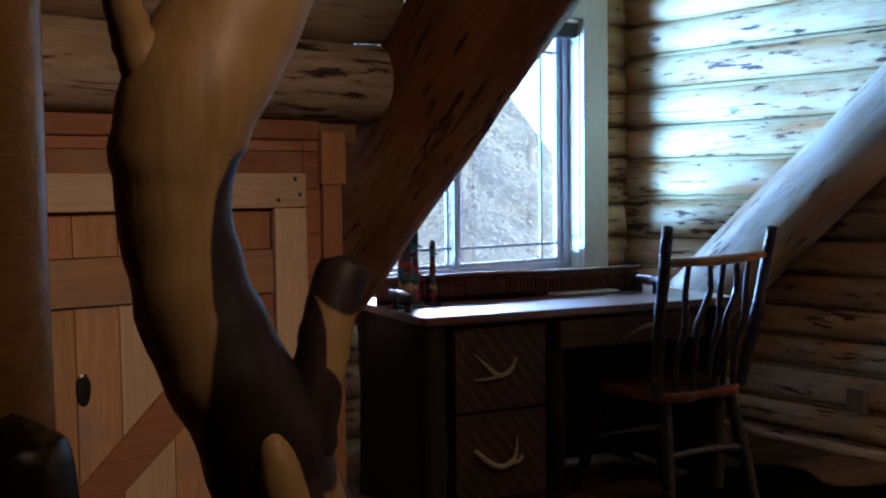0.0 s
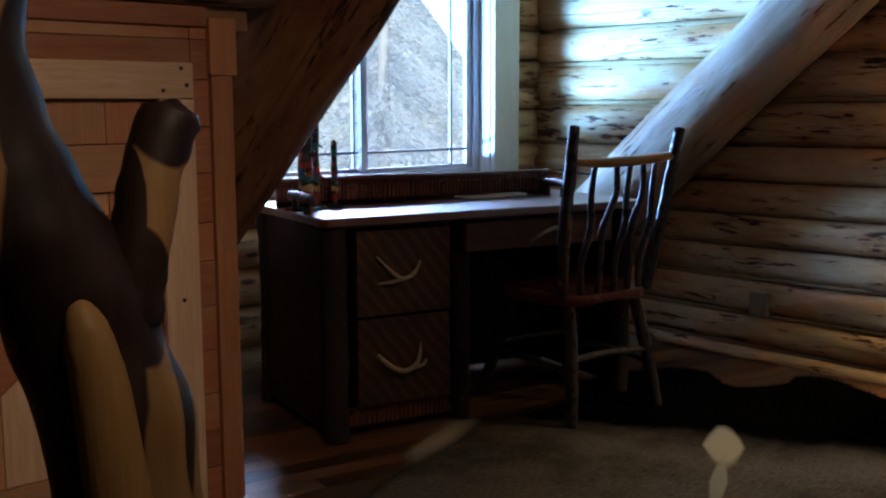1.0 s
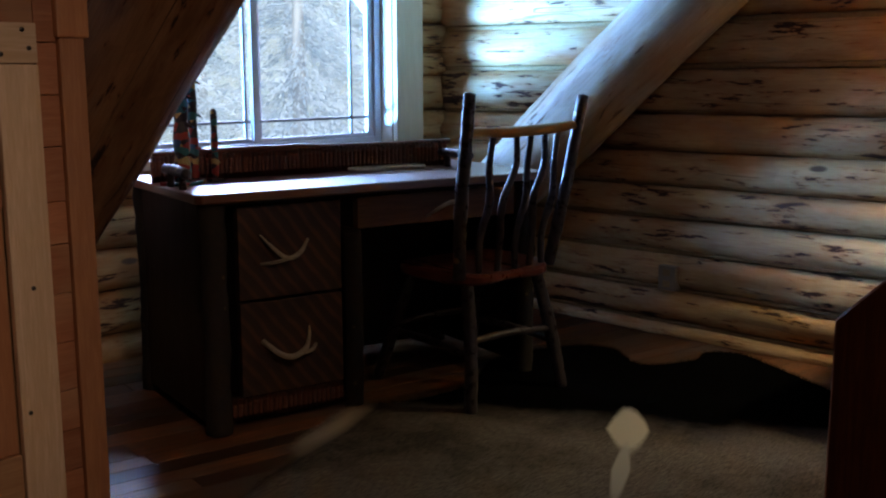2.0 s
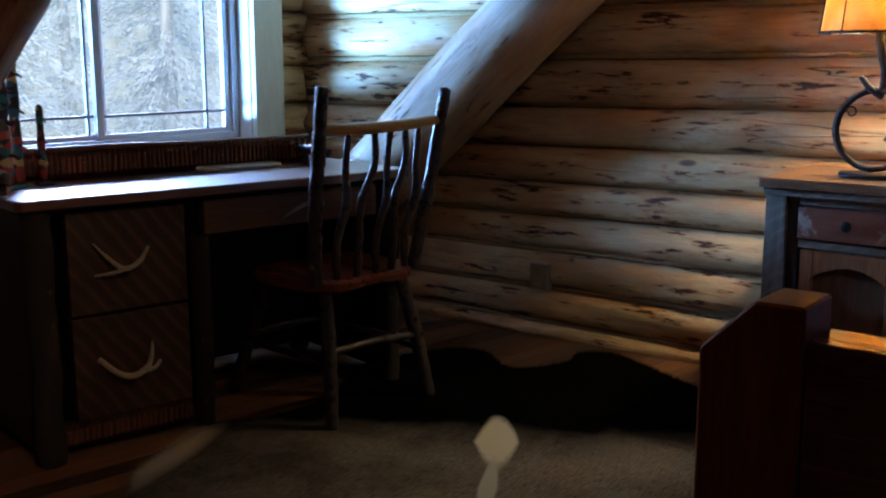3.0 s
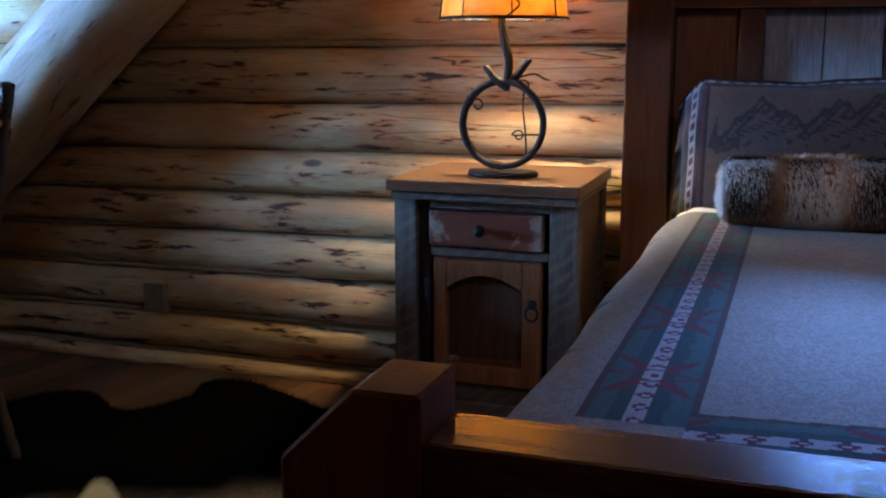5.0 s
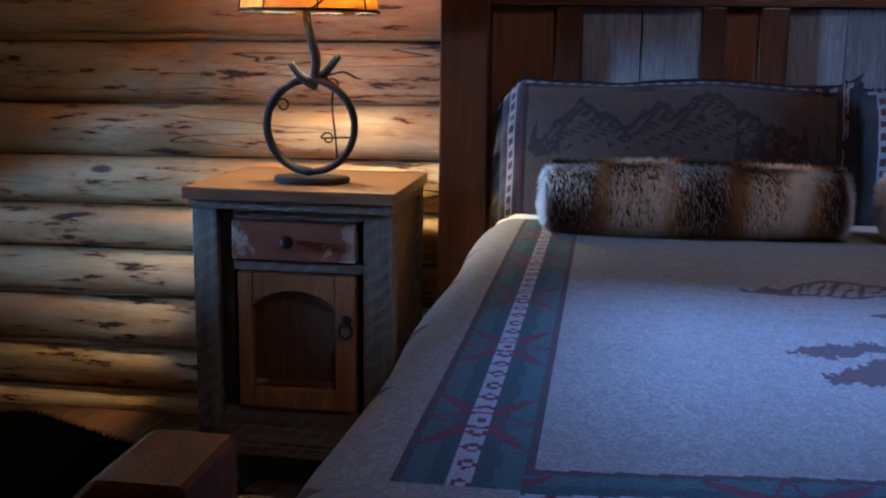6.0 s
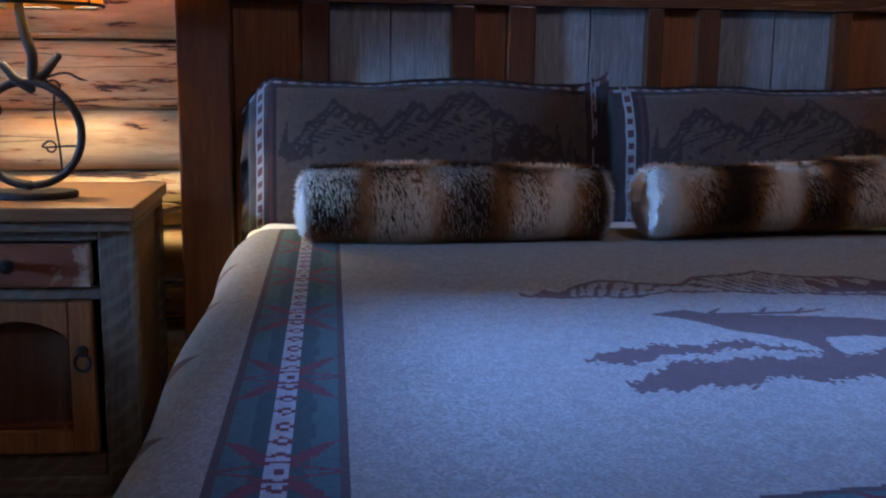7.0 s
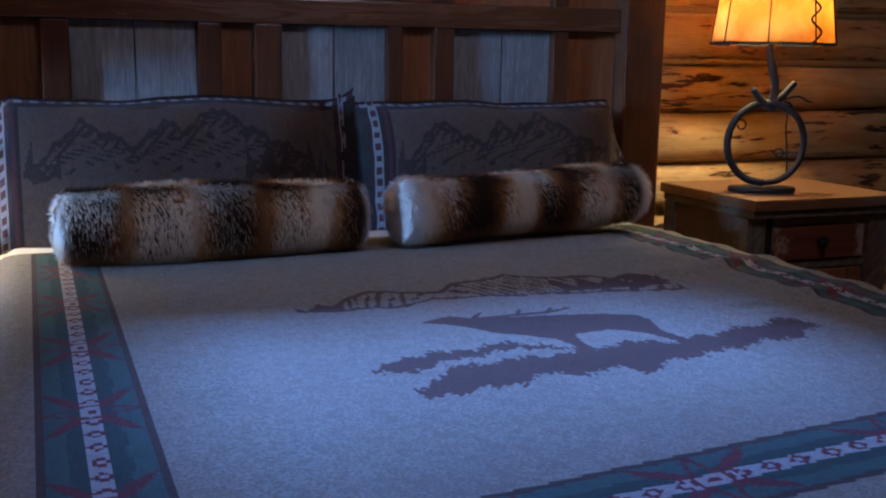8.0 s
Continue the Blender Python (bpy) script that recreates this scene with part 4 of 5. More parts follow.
for x, z1, r, y in ((2.15, DT - 0.032, 0.043, 2.838), (2.652, DT - 0.165, 0.033, 2.845), (3.395, DT - 0.032, 0.038, 2.838), (2.14, DT - 0.032, 0.04, 3.45), (3.395, DT - 0.032, 0.038, 3.45)):
    part("corner_post", tube([(x, y, 0.0, r), (x + 0.004, y, z1 * 0.5, r * 0.95), (x, y, z1, r)], n=34, around=16, rough=0.16, seed=x * 9, cap=0.02), M_BARK_POST, desk, "bark-covered log post", True)


def antler(points, parent, extra=()):
    b = tube(points, n=22, around=9, rough=0.12)
    for e in extra:
        tube(e, n=12, around=8, rough=0.1, bm=b)
    part("antler_pull", b, M_ANTLER, parent, "pale deer antler pull", True)


for z0, z1, pull, extra in ((0.421, 0.735, [(2.312, 2.838, 0.636, 0.003), (2.348, 2.80, 0.590, 0.006), (2.387, 2.79, 0.560, 0.008), (2.437, 2.80, 0.574, 0.008), (2.483, 2.838, 0.608, 0.005)], ([(2.400, 2.79, 0.562, 0.007), (2.355, 2.80, 0.550, 0.006), (2.312, 2.835, 0.541, 0.004)],)),
                            (0.098, 0.417, [(2.311, 2.838, 0.284, 0.009), (2.350, 2.79, 0.246, 0.009), (2.397, 2.785, 0.231, 0.010), (2.447, 2.80, 0.248, 0.009), (2.468, 2.815, 0.285, 0.006), (2.472, 2.82, 0.318, 0.003)], ([(2.435, 2.79, 0.238, 0.008), (2.47, 2.80, 0.240, 0.007), (2.500, 2.83, 0.248, 0.006)],))):
    d = part("file_drawer", box(2.24, 2.612, 2.845, 2.875, z0 + 0.003, z1 - 0.003, 0.004), M_DRAWER_SAW, desk, "drawer front with diagonal saw marks")
    antler(pull, d, extra)
d = part("pencil_drawer", box(2.672, 3.345, 2.835, 2.87, 0.625, 0.735, 0.004), M_DRAWER, desk, "wide shallow drawer front")
antler([(2.95, 2.83, 0.648, 0.003), (2.97, 2.79, 0.676, 0.006), (3.02, 2.78, 0.698, 0.008), (3.08, 2.79, 0.695, 0.008), (3.115, 2.83, 0.684, 0.006)], d)
part("rail", box(2.20, 3.355, 2.85, 2.872, 0.737, DT - 0.031, 0.002), M_DESK_PANEL, desk)
part("plinth", box(2.20, 2.618, 2.868, 2.89, 0.015, 0.10, 0.002), M_DESK_PANEL, desk)
part("drawer_box", box(2.24, 2.61, 2.876, 3.12, 0.10, 0.72, 0.002), M_DESK_PANEL, desk)
rnd = random.Random(7)
twig_meshes = [mesh_of(tube([(0, 0, 0, 0.0085 * s), (0.001, 0, 0.5, 0.009 * s), (0, 0, 1, 0.0082 * s)], n=4, around=7, rough=0.1, seed=i, cap=0.1), "twig") for i, s in enumerate((1.0, 0.85, 1.1))]
for me in twig_meshes:
    me.materials.append(M_TWIG)
    me.polygons.foreach_set("use_smooth", [True] * len(me.polygons))
trim = part("backsplash", box(2.10, 3.30, 3.225, 3.245, DT + 0.001, 0.875, 0.002), M_DESK_PANEL, desk, "low back rail faced with upright twigs")
x = 2.10
while x < 3.295:
    part("twig", twig_meshes[rnd.randrange(3)], M_TWIG, trim).matrix_basis = pose(x, 3.218, DT, 0, rnd.uniform(-2, 2), 0) @ Matrix.Diagonal((1, 1, 0.093 + rnd.uniform(-0.003, 0.004), 1))
    x += 0.0175 + rnd.uniform(-0.002, 0.002)
part("top_stick", tube([(2.09, 3.222, 0.880, 0.010), (2.5, 3.220, 0.884, 0.012), (2.9, 3.222, 0.878, 0.010), (3.31, 3.222, 0.880, 0.011)], n=40, around=8, rough=0.2), M_TWIG, trim, "", True)
x = 2.215
while x < 2.615:
    part("twig", twig_meshes[rnd.randrange(3)], M_TWIG, desk).matrix_basis = pose(x, 2.864, 0.018, 0, rnd.uniform(-2, 2), 0) @ Matrix.Diagonal((1, 1, 0.075, 1))
    x += 0.018
for xg, y0, y1 in ((2.108, 2.92, 3.12), (3.255, 3.00, 3.20)):
    g = part("side_gallery", tube([(xg, y0, DT + 0.052, 0.017), (xg + 0.006, (y0 + y1) / 2, DT + 0.056, 0.018), (xg, y1, DT + 0.055, 0.016)], n=24, around=12, rough=0.12, cap=0.3), M_HICKORY, desk, "short bark-covered stick rail", True)
    for yy in (y0 + 0.04, y1 - 0.05):
        part("peg", tube([(xg, yy, DT, 0.013), (xg, yy, DT + 0.05, 0.012)], n=4, around=8), M_HICKORY, g, smooth=True)

# ---- things on the desk ----
tray = slab([(-0.20, -0.045), (-0.17, -0.055), (0.19, -0.05), (0.205, -0.03), (0.205, 0.03), (0.19, 0.05), (-0.18, 0.05), (-0.20, 0.035)], 0.022, "z", 0.006)
tray_ob = part("tray", tray, M_TRAY)
tray_ob.matrix_basis = pose(3.06, 3.03, DT, 0, 0, -12) @ Matrix.Diagonal((0.78, 0.85, 0.65, 1))
tagged(tray_ob, "long white ceramic tray lying on the desk", "tray")


def totem(at, h, r, seed, wing=False):
    """A slim carved pole on a flat foot, one mesh."""
    b = box(-r * 2.2, r * 2.2, -r * 1.8, r * 1.8, 0, 0.012, 0.003)
    rows = []
    for i in range(13):
        f = i / 12
        rows.append((r * (0.82 + 0.25 * abs(math.sin(f * 9 + seed))) * (1 - 0.15 * f), 0.012 + f * (h - 0.012)))
    lathe(rows + [(r * 0.3, h + r * 0.6)], 12, bm=b)
    for i in range(3):
        zz = h * (0.3 + 0.27 * i)
        tube([(0, -r * 0.6, zz, r * 0.35), (r * 0.3, -r * 1.6, zz - 0.01, r * 0.12)], n=4, around=6, bm=b)
    if wing:
        box(-r * 2.1, r * 2.1, -r * 0.3, r * 0.3, h * 0.80, h * 0.93, 0.003, b)
    ob = part("totem_pole", b, painted_wood("painted_carving", seed), smooth=False)
    ob.matrix_basis = pose(*at, DT, 0, 0, 25 * seed)
    return tagged(ob, "small carved and painted wooden totem pole on the desk", "carving", "totem poles")


totem((2.235, 3.135), 0.35, 0.028, 1, False)
totem((2.297, 3.165), 0.405, 0.019, 2)
totem((2.362, 3.135), 0.24, 0.013, 3)

# ---- chair ----
chair = thing("chair", "rustic hickory stick chair with a red-brown plank seat", "chair", at=(3.07, 2.59, 0), turn=-5)


def c(x, y, z, r):
    return (x, y, z, r)


seat_pts = []
for i in range(36):
    a = 2 * math.pi * i / 36
    sq = (abs(math.cos(a)) ** 3.2 + abs(math.sin(a)) ** 3.2) ** (-1 / 3.2)
    px, py = math.cos(a) * sq, math.sin(a) * sq
    seat_pts.append((px * (0.235 + 0.012 * py), py * 0.215 + (0.02 * math.cos(px * 4.2) if py < 0 else 0)))
bm = slab(seat_pts, 0.042, "z", 0.01)
for v in bm.verts:
    if v.co.z > 0.03:
        v.co.z -= 0.010 * max(0, 1 - (v.co.x / 0.2) ** 2)
part("seat", bm, M_CHAIR_SEAT, chair, "shaped red-brown plank seat").location.z = 0.445
posts = [((-0.215, -0.165, 0.47), (-0.232, -0.19, 0.72), (-0.222, -0.225, 1.085)), ((0.215, -0.165, 0.47), (0.262, -0.19, 0.72), (0.318, -0.225, 1.07))]
for i, p in enumerate(posts):
    part("back_post", tube([(*p[0], 0.021), (p[1][0] + 0.004, *p[1][1:], 0.023), (*p[2], 0.020)], n=34, around=12, rough=0.14, seed=i + 1, cap=0.25), M_HICKORY, chair, "bark-covered back post", True)
part("crest_rail", tube([(-0.220, -0.212, 0.962, 0.016), (-0.08, -0.232, 0.956, 0.020), (0.12, -0.232, 0.960, 0.020), (0.298, -0.212, 0.968, 0.016)], n=26, around=12, rough=0.06, squash=0.75), M_CREST, chair, "peeled yellow crest rail", True)
for i, (xb, xt) in enumerate(((-0.135, -0.115), (-0.05, -0.008), (0.035, 0.062), (0.105, 0.128), (0.165, 0.195))):
    k = 0.016 * (-1) ** i
    part("spindle", tube([(xb, -0.175, 0.478, 0.012), (xb - k * 0.3, -0.185, 0.60, 0.013), (xb + k + (xt - xb) * 0.4, -0.20, 0.72, 0.014), (xt - k * 0.5, -0.212, 0.84, 0.012), (xt, -0.222, 0.955, 0.011)], n=26, around=9, rough=0.18, seed=i + 4), M_HICKORY, chair, "crooked bark-covered spindle", True)
legs = [((-0.165, -0.15), (-0.195, -0.205)), ((0.165, -0.15), (0.265, -0.195)), ((-0.17, 0.14), (-0.165, 0.355)), ((0.17, 0.14), (0.25, 0.30))]
for i, ((xa, ya), (xb, yb)) in enumerate(legs):
    part("leg", tube([(xa, ya, 0.452, 0.022), ((xa + xb) / 2 + 0.006, (ya + yb) / 2, 0.24, 0.024), (xb, yb, 0.008, 0.021)], n=26, around=12, rough=0.14, seed=i + 20, cap=0.1), M_HICKORY, chair, "bark-covered stick leg", True)


def leg_at(i, z):
    (xa, ya), (xb, yb) = legs[i]
    f = (0.452 - z) / 0.444
    return xa + (xb - xa) * f, ya + (yb - ya) * f, z


for i, j, za, zb in ((0, 1, 0.25, 0.235), (0, 2, 0.20, 0.21), (1, 3, 0.19, 0.20), (2, 3, 0.24, 0.24)):
    part("stretcher", tube([(*leg_at(i, za), 0.012), tuple((a + b) / 2 + d for a, b, d in zip(leg_at(i, za), leg_at(j, zb), (0, 0, 0.008))) + (0.014,), (*leg_at(j, zb), 0.012)], n=16, around=9, rough=0.15, seed=i + 30), M_HICKORY, chair, "", True)

# ---- cowhide ----
outline = [(2.02, 2.44), (2.17, 2.50), (2.27, 2.61), (2.45, 2.69), (2.64, 2.755), (2.80, 2.66), (3.10, 2.64), (3.45, 2.80), (3.80, 2.70), (3.88, 2.54), (3.76, 2.33), (3.95, 2.20), (4.10, 2.22), (4.17, 2.10), (4.06, 1.85), (3.95, 1.62), (3.86, 1.35), (3.4, 1.05), (2.9, 1.0), (2.55, 1.15), (2.3, 1.3), (2.05, 1.25), (1.75, 1.5), (1.85, 1.8), (1.72, 2.05), (1.80, 2.30)]
loop = smooth_line([(*p, 0) for p in outline + outline[:1]], 150)[:-1]
rnd = random.Random(3)
centre = Vector((3.0, 1.95, 0))
bm = bmesh.new()
rings = []
for s, zz in ((1.0, 0.002), (0.994, 0.008), (0.95, 0.009), (0.7, 0.010), (0.35, 0.009)):
    ring = []
    for p in loop:
        q = centre + (Vector(p) - centre) * (s + (rnd.uniform(-0.004, 0.004) if s > 0.99 else 0))
        ring.append(bm.verts.new((q.x, q.y, zz + 0.004 * max(0, noise.noise((q.x * 3, q.y * 3, 0))) * (s < 0.99))))
    rings.append(ring)
for a, b in zip(rings, rings[1:]):
    for k in range(len(loop)):
        bm.faces.new((a[k], a[(k + 1) % len(loop)], b[(k + 1) % len(loop)], b[k]))
bm.faces.new(rings[-1])
rug = tagged(part("cowhide_rug", bm, M_HIDE, smooth=True), "black and grey cowhide rug with a pale spot on planks", "rug")
# hair that stands out past the cut edge
verts, faces = [], []
for i, p in enumerate(loop):
    p, q = Vector(p), Vector(loop[(i + 1) % len(loop)])
    for _ in range(46):
        base = p.lerp(q, rnd.random())
        base = centre + (base - centre) * rnd.uniform(0.975, 1.0)
        out = (base - centre).normalized()
        way = Vector((out.x + rnd.uniform(-0.5, 0.5), out.y + rnd.uniform(-0.5, 0.5), rnd.uniform(0.0, 0.5))).normalized()
        tip = base + way * rnd.uniform(0.012, 0.030) + Vector((0, 0, 0.008))
        wide = Vector((-way.y, way.x, 0)) * 0.0012
        k = len(verts)
        root = base + Vector((0, 0, 0.006))
        verts += [tuple(root - wide), tuple(root + wide), tuple(tip)]
        faces.append((k, k + 1, k + 2))
me = bpy.data.meshes.new("hair_fringe")
me.from_pydata(verts, [], faces)
part("hair_fringe", me, M_HIDE, rug)["kind"] = "stuff"

# ---- bed ----
BY0, BY1 = -1.218, 0.772
BC = (BY0 + BY1) / 2
bed = thing("bed", "wide plank bed with headboard panels of grey and rust boards", "bed")
for y0, y1 in ((0.645, BY1), (BY0, -1.091)):
    part("head_post", box(3.97, 4.10, y0, y1, 0.0, 1.56, 0.006), M_BED_Z, bed)
part("headboard_back", box(4.055, 4.075, -1.09, 0.644, 0.30, 1.50, 0.002), M_DESK_PANEL, bed)
part("mid_rail", box(4.0, 4.05, -1.09, 0.644, 1.268, 1.333, 0.005), M_BED, bed)
part("top_rail", box(3.985, 4.07, -1.09, 0.644, 1.46, 1.55, 0.006), M_BED, bed)
part("low_rail", box(4.0, 4.05, -1.09, 0.644, 0.50, 0.60, 0.005), M_BED, bed)
stiles = ((0.475, 0.410), (0.108, 0.051), (-0.033, -0.102), (-0.387, -0.428), (-0.518, -0.576), (-0.878, -0.923))
edges = [0.644, *[v for s in stiles for v in s], -1.09]
for y1, y0 in stiles:
    part("stile", box(4.005, 4.048, y0, y1, 0.601, 1.267, 0.004), M_BED_Z, bed)
    part("stile", box(4.005, 4.048, y0, y1, 1.334, 1.459, 0.004), M_BED_Z, bed)
for i in range(0, len(edges), 2):
    y1, y0 = edges[i], edges[i + 1]
    grey = (i // 2) % 2 == 1
    n = 2 if grey else 1
    for j in range(n):
        a, b = y0 + (y1 - y0) * j / n, y0 + (y1 - y0) * (j + 1) / n
        part("panel", box(4.030, 4.052, a + 0.0015, b - 0.0015, 0.601, 1.266, 0.002), M_PANEL_GREY if grey else M_PANEL_RED, bed, "weathered grey board panel" if grey else "rust brown board panel")
    part("panel", box(4.030, 4.052, y0 + 0.0015, y1 - 0.0015, 1.335, 1.458, 0.002), M_PANEL_RED, bed, "rust brown board panel")
for s in (1, -1):
    pts = [(0.0, 0.0), (0.142, 0.0), (0.142, 0.783), (0.068, 0.857), (0.0, 0.857)]
    pts = [(BC + s * (0.833 + a), z) for a, z in pts]
    part("foot_post", slab(pts if s > 0 else pts[::-1], 0.108, "x", 0.004), M_FOOT, bed, "square foot post with a clipped corner").location.x = 1.882
part("foot_rail", box(1.888, 1.982, BC - 0.832, BC + 0.832, 0.56, 0.812, 0.006), M_BED, bed, "thick polished foot rail")
part("foot_panel", box(1.92, 1.95, BC - 0.832, BC + 0.832, 0.12, 0.559, 0.003), M_BED_Z, bed)
for s in (1, -1):
    part("side_rail", box(1.99, 3.968, BC + s * 0.885 - 0.02, BC + s * 0.885 + 0.02, 0.22, 0.42, 0.005), M_BED_Z, bed)


def rounded_block(x0, x1, y0, y1, z0, z1, r, n=5):
    bm = box(x0, x1, y0, y1, z0, z1, 0)
    bmesh.ops.bevel(bm, geom=list(bm.edges), offset=r, segments=n, affect="EDGES", profile=0.5)
    return bm


mattress = part("mattress", rounded_block(2.02, 3.96, BC - 0.835, BC + 0.835, 0.36, 0.742, 0.05), M_SHEET, smooth=True)
tagged(mattress, "white sheeted mattress on the bed", "mattress")
tagged(part("top_sheet", rounded_block(3.30, 3.86, BC - 0.81, BC + 0.81, 0.52, 0.757, 0.05), M_SHEET, smooth=True), "white sheet edge showing under the blanket", "sheet")

# blanket: one woven sheet, the woven figure picked out cell by cell
TOPW, DROP = 0.775, 0.36


def inside(poly, px, py):
    ok = np.zeros(px.shape, bool)
    j = len(poly) - 1
    for i in range(len(poly)):
        (xi, yi), (xj, yj) = poly[i], poly[j]
        cross = ((yi > py) != (yj > py)) & (px < (xj - xi) * (py - yi) / (yj - yi + 1e-12) + xi)
        ok ^= cross
        j = i
    return ok


def woven_band(u, v):
    """Colour of a star band: u across from -1 to 1, v along in star lengths."""
    w = np.abs(u)
    col = np.full(u.shape, 2)
    f = np.abs((v % 1.0) - 0.5) * 2
    col[w < 0.50 - 0.16 * np.abs(f - 0.72)] = 3
    # four broad pointed rays and a slim lens at each star
    thick = 0.105 * np.clip((0.88 - w) / 0.30, 0, 1)
    col[(np.abs(f - (0.05 + 0.58 * w)) < thick) & (w > 0.17)] = 4
    col[(np.abs(f - 0.15 * (0.95 - w)) < 0.022) & (w > 0.17) & (w < 0.86)] = 4
    # the pale middle strip with its red marks
    white = w < 0.185
    col[white] = 5
    g = (f * 3.4 - 0.35) % 1.0
    mark = (np.abs(g - 0.5) + w * 1.9 < 0.36) & ~((np.abs(g - 0.5) < 0.11) & (w < 0.05))
    col[white & mark & (f > 0.22)] = 4
    col[white & (np.abs(f - 0.155 + 0.35 * w * w) < 0.024)] = 4
    col[white & (w < 0.05) & (f < 0.05)] = 4
    col[w > 0.84] = 1
    return col


def elk_poly():
    """A walking stag, its head towards +y."""
    return [(2.866, -0.065), (2.882, -0.098), (2.893, -0.128), (2.868, -0.150), (2.855, -0.21), (2.842, -0.30), (2.832, -0.381), (2.805, -0.432), (2.772, -0.437), (2.71, -0.418), (2.662, -0.428), (2.626, -0.440), (2.622, -0.425), (2.650, -0.405), (2.695, -0.388), (2.724, -0.362), (2.735, -0.333), (2.727, -0.275), (2.712, -0.264), (2.673, -0.258), (2.631, -0.256), (2.628, -0.236), (2.678, -0.235), (2.707, -0.226), (2.737, -0.19), (2.763, -0.154), (2.815, -0.126), (2.846, -0.098), (2.857, -0.072)]


def meadow_poly():
    """The ragged bank under the stag."""
    return [(2.508, 0.056), (2.530, 0.062), (2.582, 0.019), (2.611, -0.017), (2.626, -0.108), (2.630, -0.163), (2.635, -0.222), (2.646, -0.266), (2.662, -0.335), (2.648, -0.405), (2.669, -0.474), (2.678, -0.533), (2.694, -0.602), (2.705, -0.660), (2.680, -0.690), (2.650, -0.685), (2.612, -0.61), (2.600, -0.528), (2.577, -0.439), (2.556, -0.345), (2.514, -0.267), (2.543, -0.245), (2.535, -0.185), (2.548, -0.124), (2.523, -0.085), (2.513, -0.026)]


def strand_poly():
    """A loose tongue of the bank in front of it."""
    return [(2.618, 0.094), (2.664, 0.055), (2.687, 0.014), (2.692, -0.046), (2.699, -0.105), (2.706, -0.145), (2.692, -0.191), (2.652, -0.222), (2.672, -0.17), (2.668, -0.12), (2.655, -0.07), (2.640, -0.02), (2.626, 0.011), (2.612, 0.049)]


def blanket_colour(x, y):
    col = np.zeros(x.shape, int)
    n1 = np.sin(y * 61) * 0.5 + np.sin(y * 143 + 1) * 0.3 + np.sin(y * 317 + 2) * 0.2
    n2 = np.sin(y * 53 + 2) * 0.5 + np.sin(y * 171 + 1) * 0.3 + np.sin(y * 390) * 0.2
    for poly in (meadow_poly(), strand_poly()):
        col[inside(poly, x + 0.015 * n1 + 0.010 * np.sin(y * 311 + 3 * np.sin(x * 120)) * np.sin(y * 173 + x * 90), y + 0.008 * n2)] = 6
    col[inside(elk_poly(), x, y)] = 6
    # antlers: one long beam with three tines
    for yc, ln, lean in ((-0.150, 0.042, 0.034), (-0.232, 0.042, 0.026), (-0.285, 0.036, 0.030)):
        tt = (x - 2.858) / ln
        col[(tt > 0) & (tt < 1) & (np.abs(y - (yc - lean * tt)) < 0.0065 * (1.3 - tt))] = 6
    col[(np.abs(x - 2.862 - 0.022 * np.clip((-0.27 - y) / 0.07, 0, 1) ** 2) < 0.0055) & (y < -0.135) & (y > -0.345)] = 6
    # a range of peaks with firs at both ends
    ry = np.array([-0.64, -0.577, -0.535, -0.511, -0.46, -0.391, -0.354, -0.285, -0.227, -0.176, -0.092, -0.052, -0.012, 0.05])
    rx = np.array([3.03, 3.08, 3.07, 3.11, 3.11, 3.126, 3.175, 3.132, 3.135, 3.062, 3.100, 3.115, 3.089, 3.0])
    ridge = np.interp(y, ry, rx) + 0.006 * n1
    foot = np.interp(y, [-0.6, -0.39, -0.16, -0.06, 0.10], [2.957, 2.987, 3.02, 2.985, 3.0]) + 0.008 * n2
    span = (y < 0.05) & (y > -0.64)
    col[span & (np.abs(x - ridge) < 0.009)] = 6
    inner = span & (x < ridge) & (x > foot)
    streak = np.sin(x * 95 + 40 * np.sin(y * 9) + n1 * 2.2) + 0.5 * np.sin(y * 120 + x * 60)
    col[inner & (streak > 0.4)] = 6
    col[span & (np.abs(x - foot) < 0.006 + 0.005 * n1)] = 6
    fir = np.abs(((y * 17) % 1) - 0.5) * 2
    col[(y < -0.40) & (y > -0.63) & (x > 3.0) & (x < 3.03 + 0.075 * fir + 0.012 * n2)] = 6
    col[(y < 0.105) & (y > 0.02) & (x > 2.995 + 0.008 * n2) & (x < 3.01 + 0.045 * fir + 0.008 * n1)] = 6
    # border bands
    for s in (1, -1):
        u = (s * (y - BC) - 0.678) / 0.064
        b = woven_band(u, (x - 2.302) / 0.29 + 0.5)
        m = (np.abs(u) <= 1) & (x > 2.13)
        col[m] = b[m]
    u = (x - 2.155 + 0.115 * y) / 0.068
    b = woven_band(u, (y + 0.13) / 0.29 + 0.5)
    m = (np.abs(u) <= 1) & (np.abs(y - BC) < 0.62)
    col[m] = b[m]
    # small feathers woven on the side drop
    side = np.abs(y - BC) > 0.79
    col[side & (((x * 3.3) % 1) < 0.30) & (np.abs(((np.abs(y - BC) - 0.86) * 9 - ((x * 3.3) % 1) * 2.0 + 0.3)) < 0.22)] = 6
    return col


STEP = 0.0046
us = np.arange(2.005, 3.80, STEP)
vs = np.arange(BC - TOPW - DROP, BC + TOPW + DROP, STEP)
U, V = np.meshgrid(us, vs, indexing="ij")


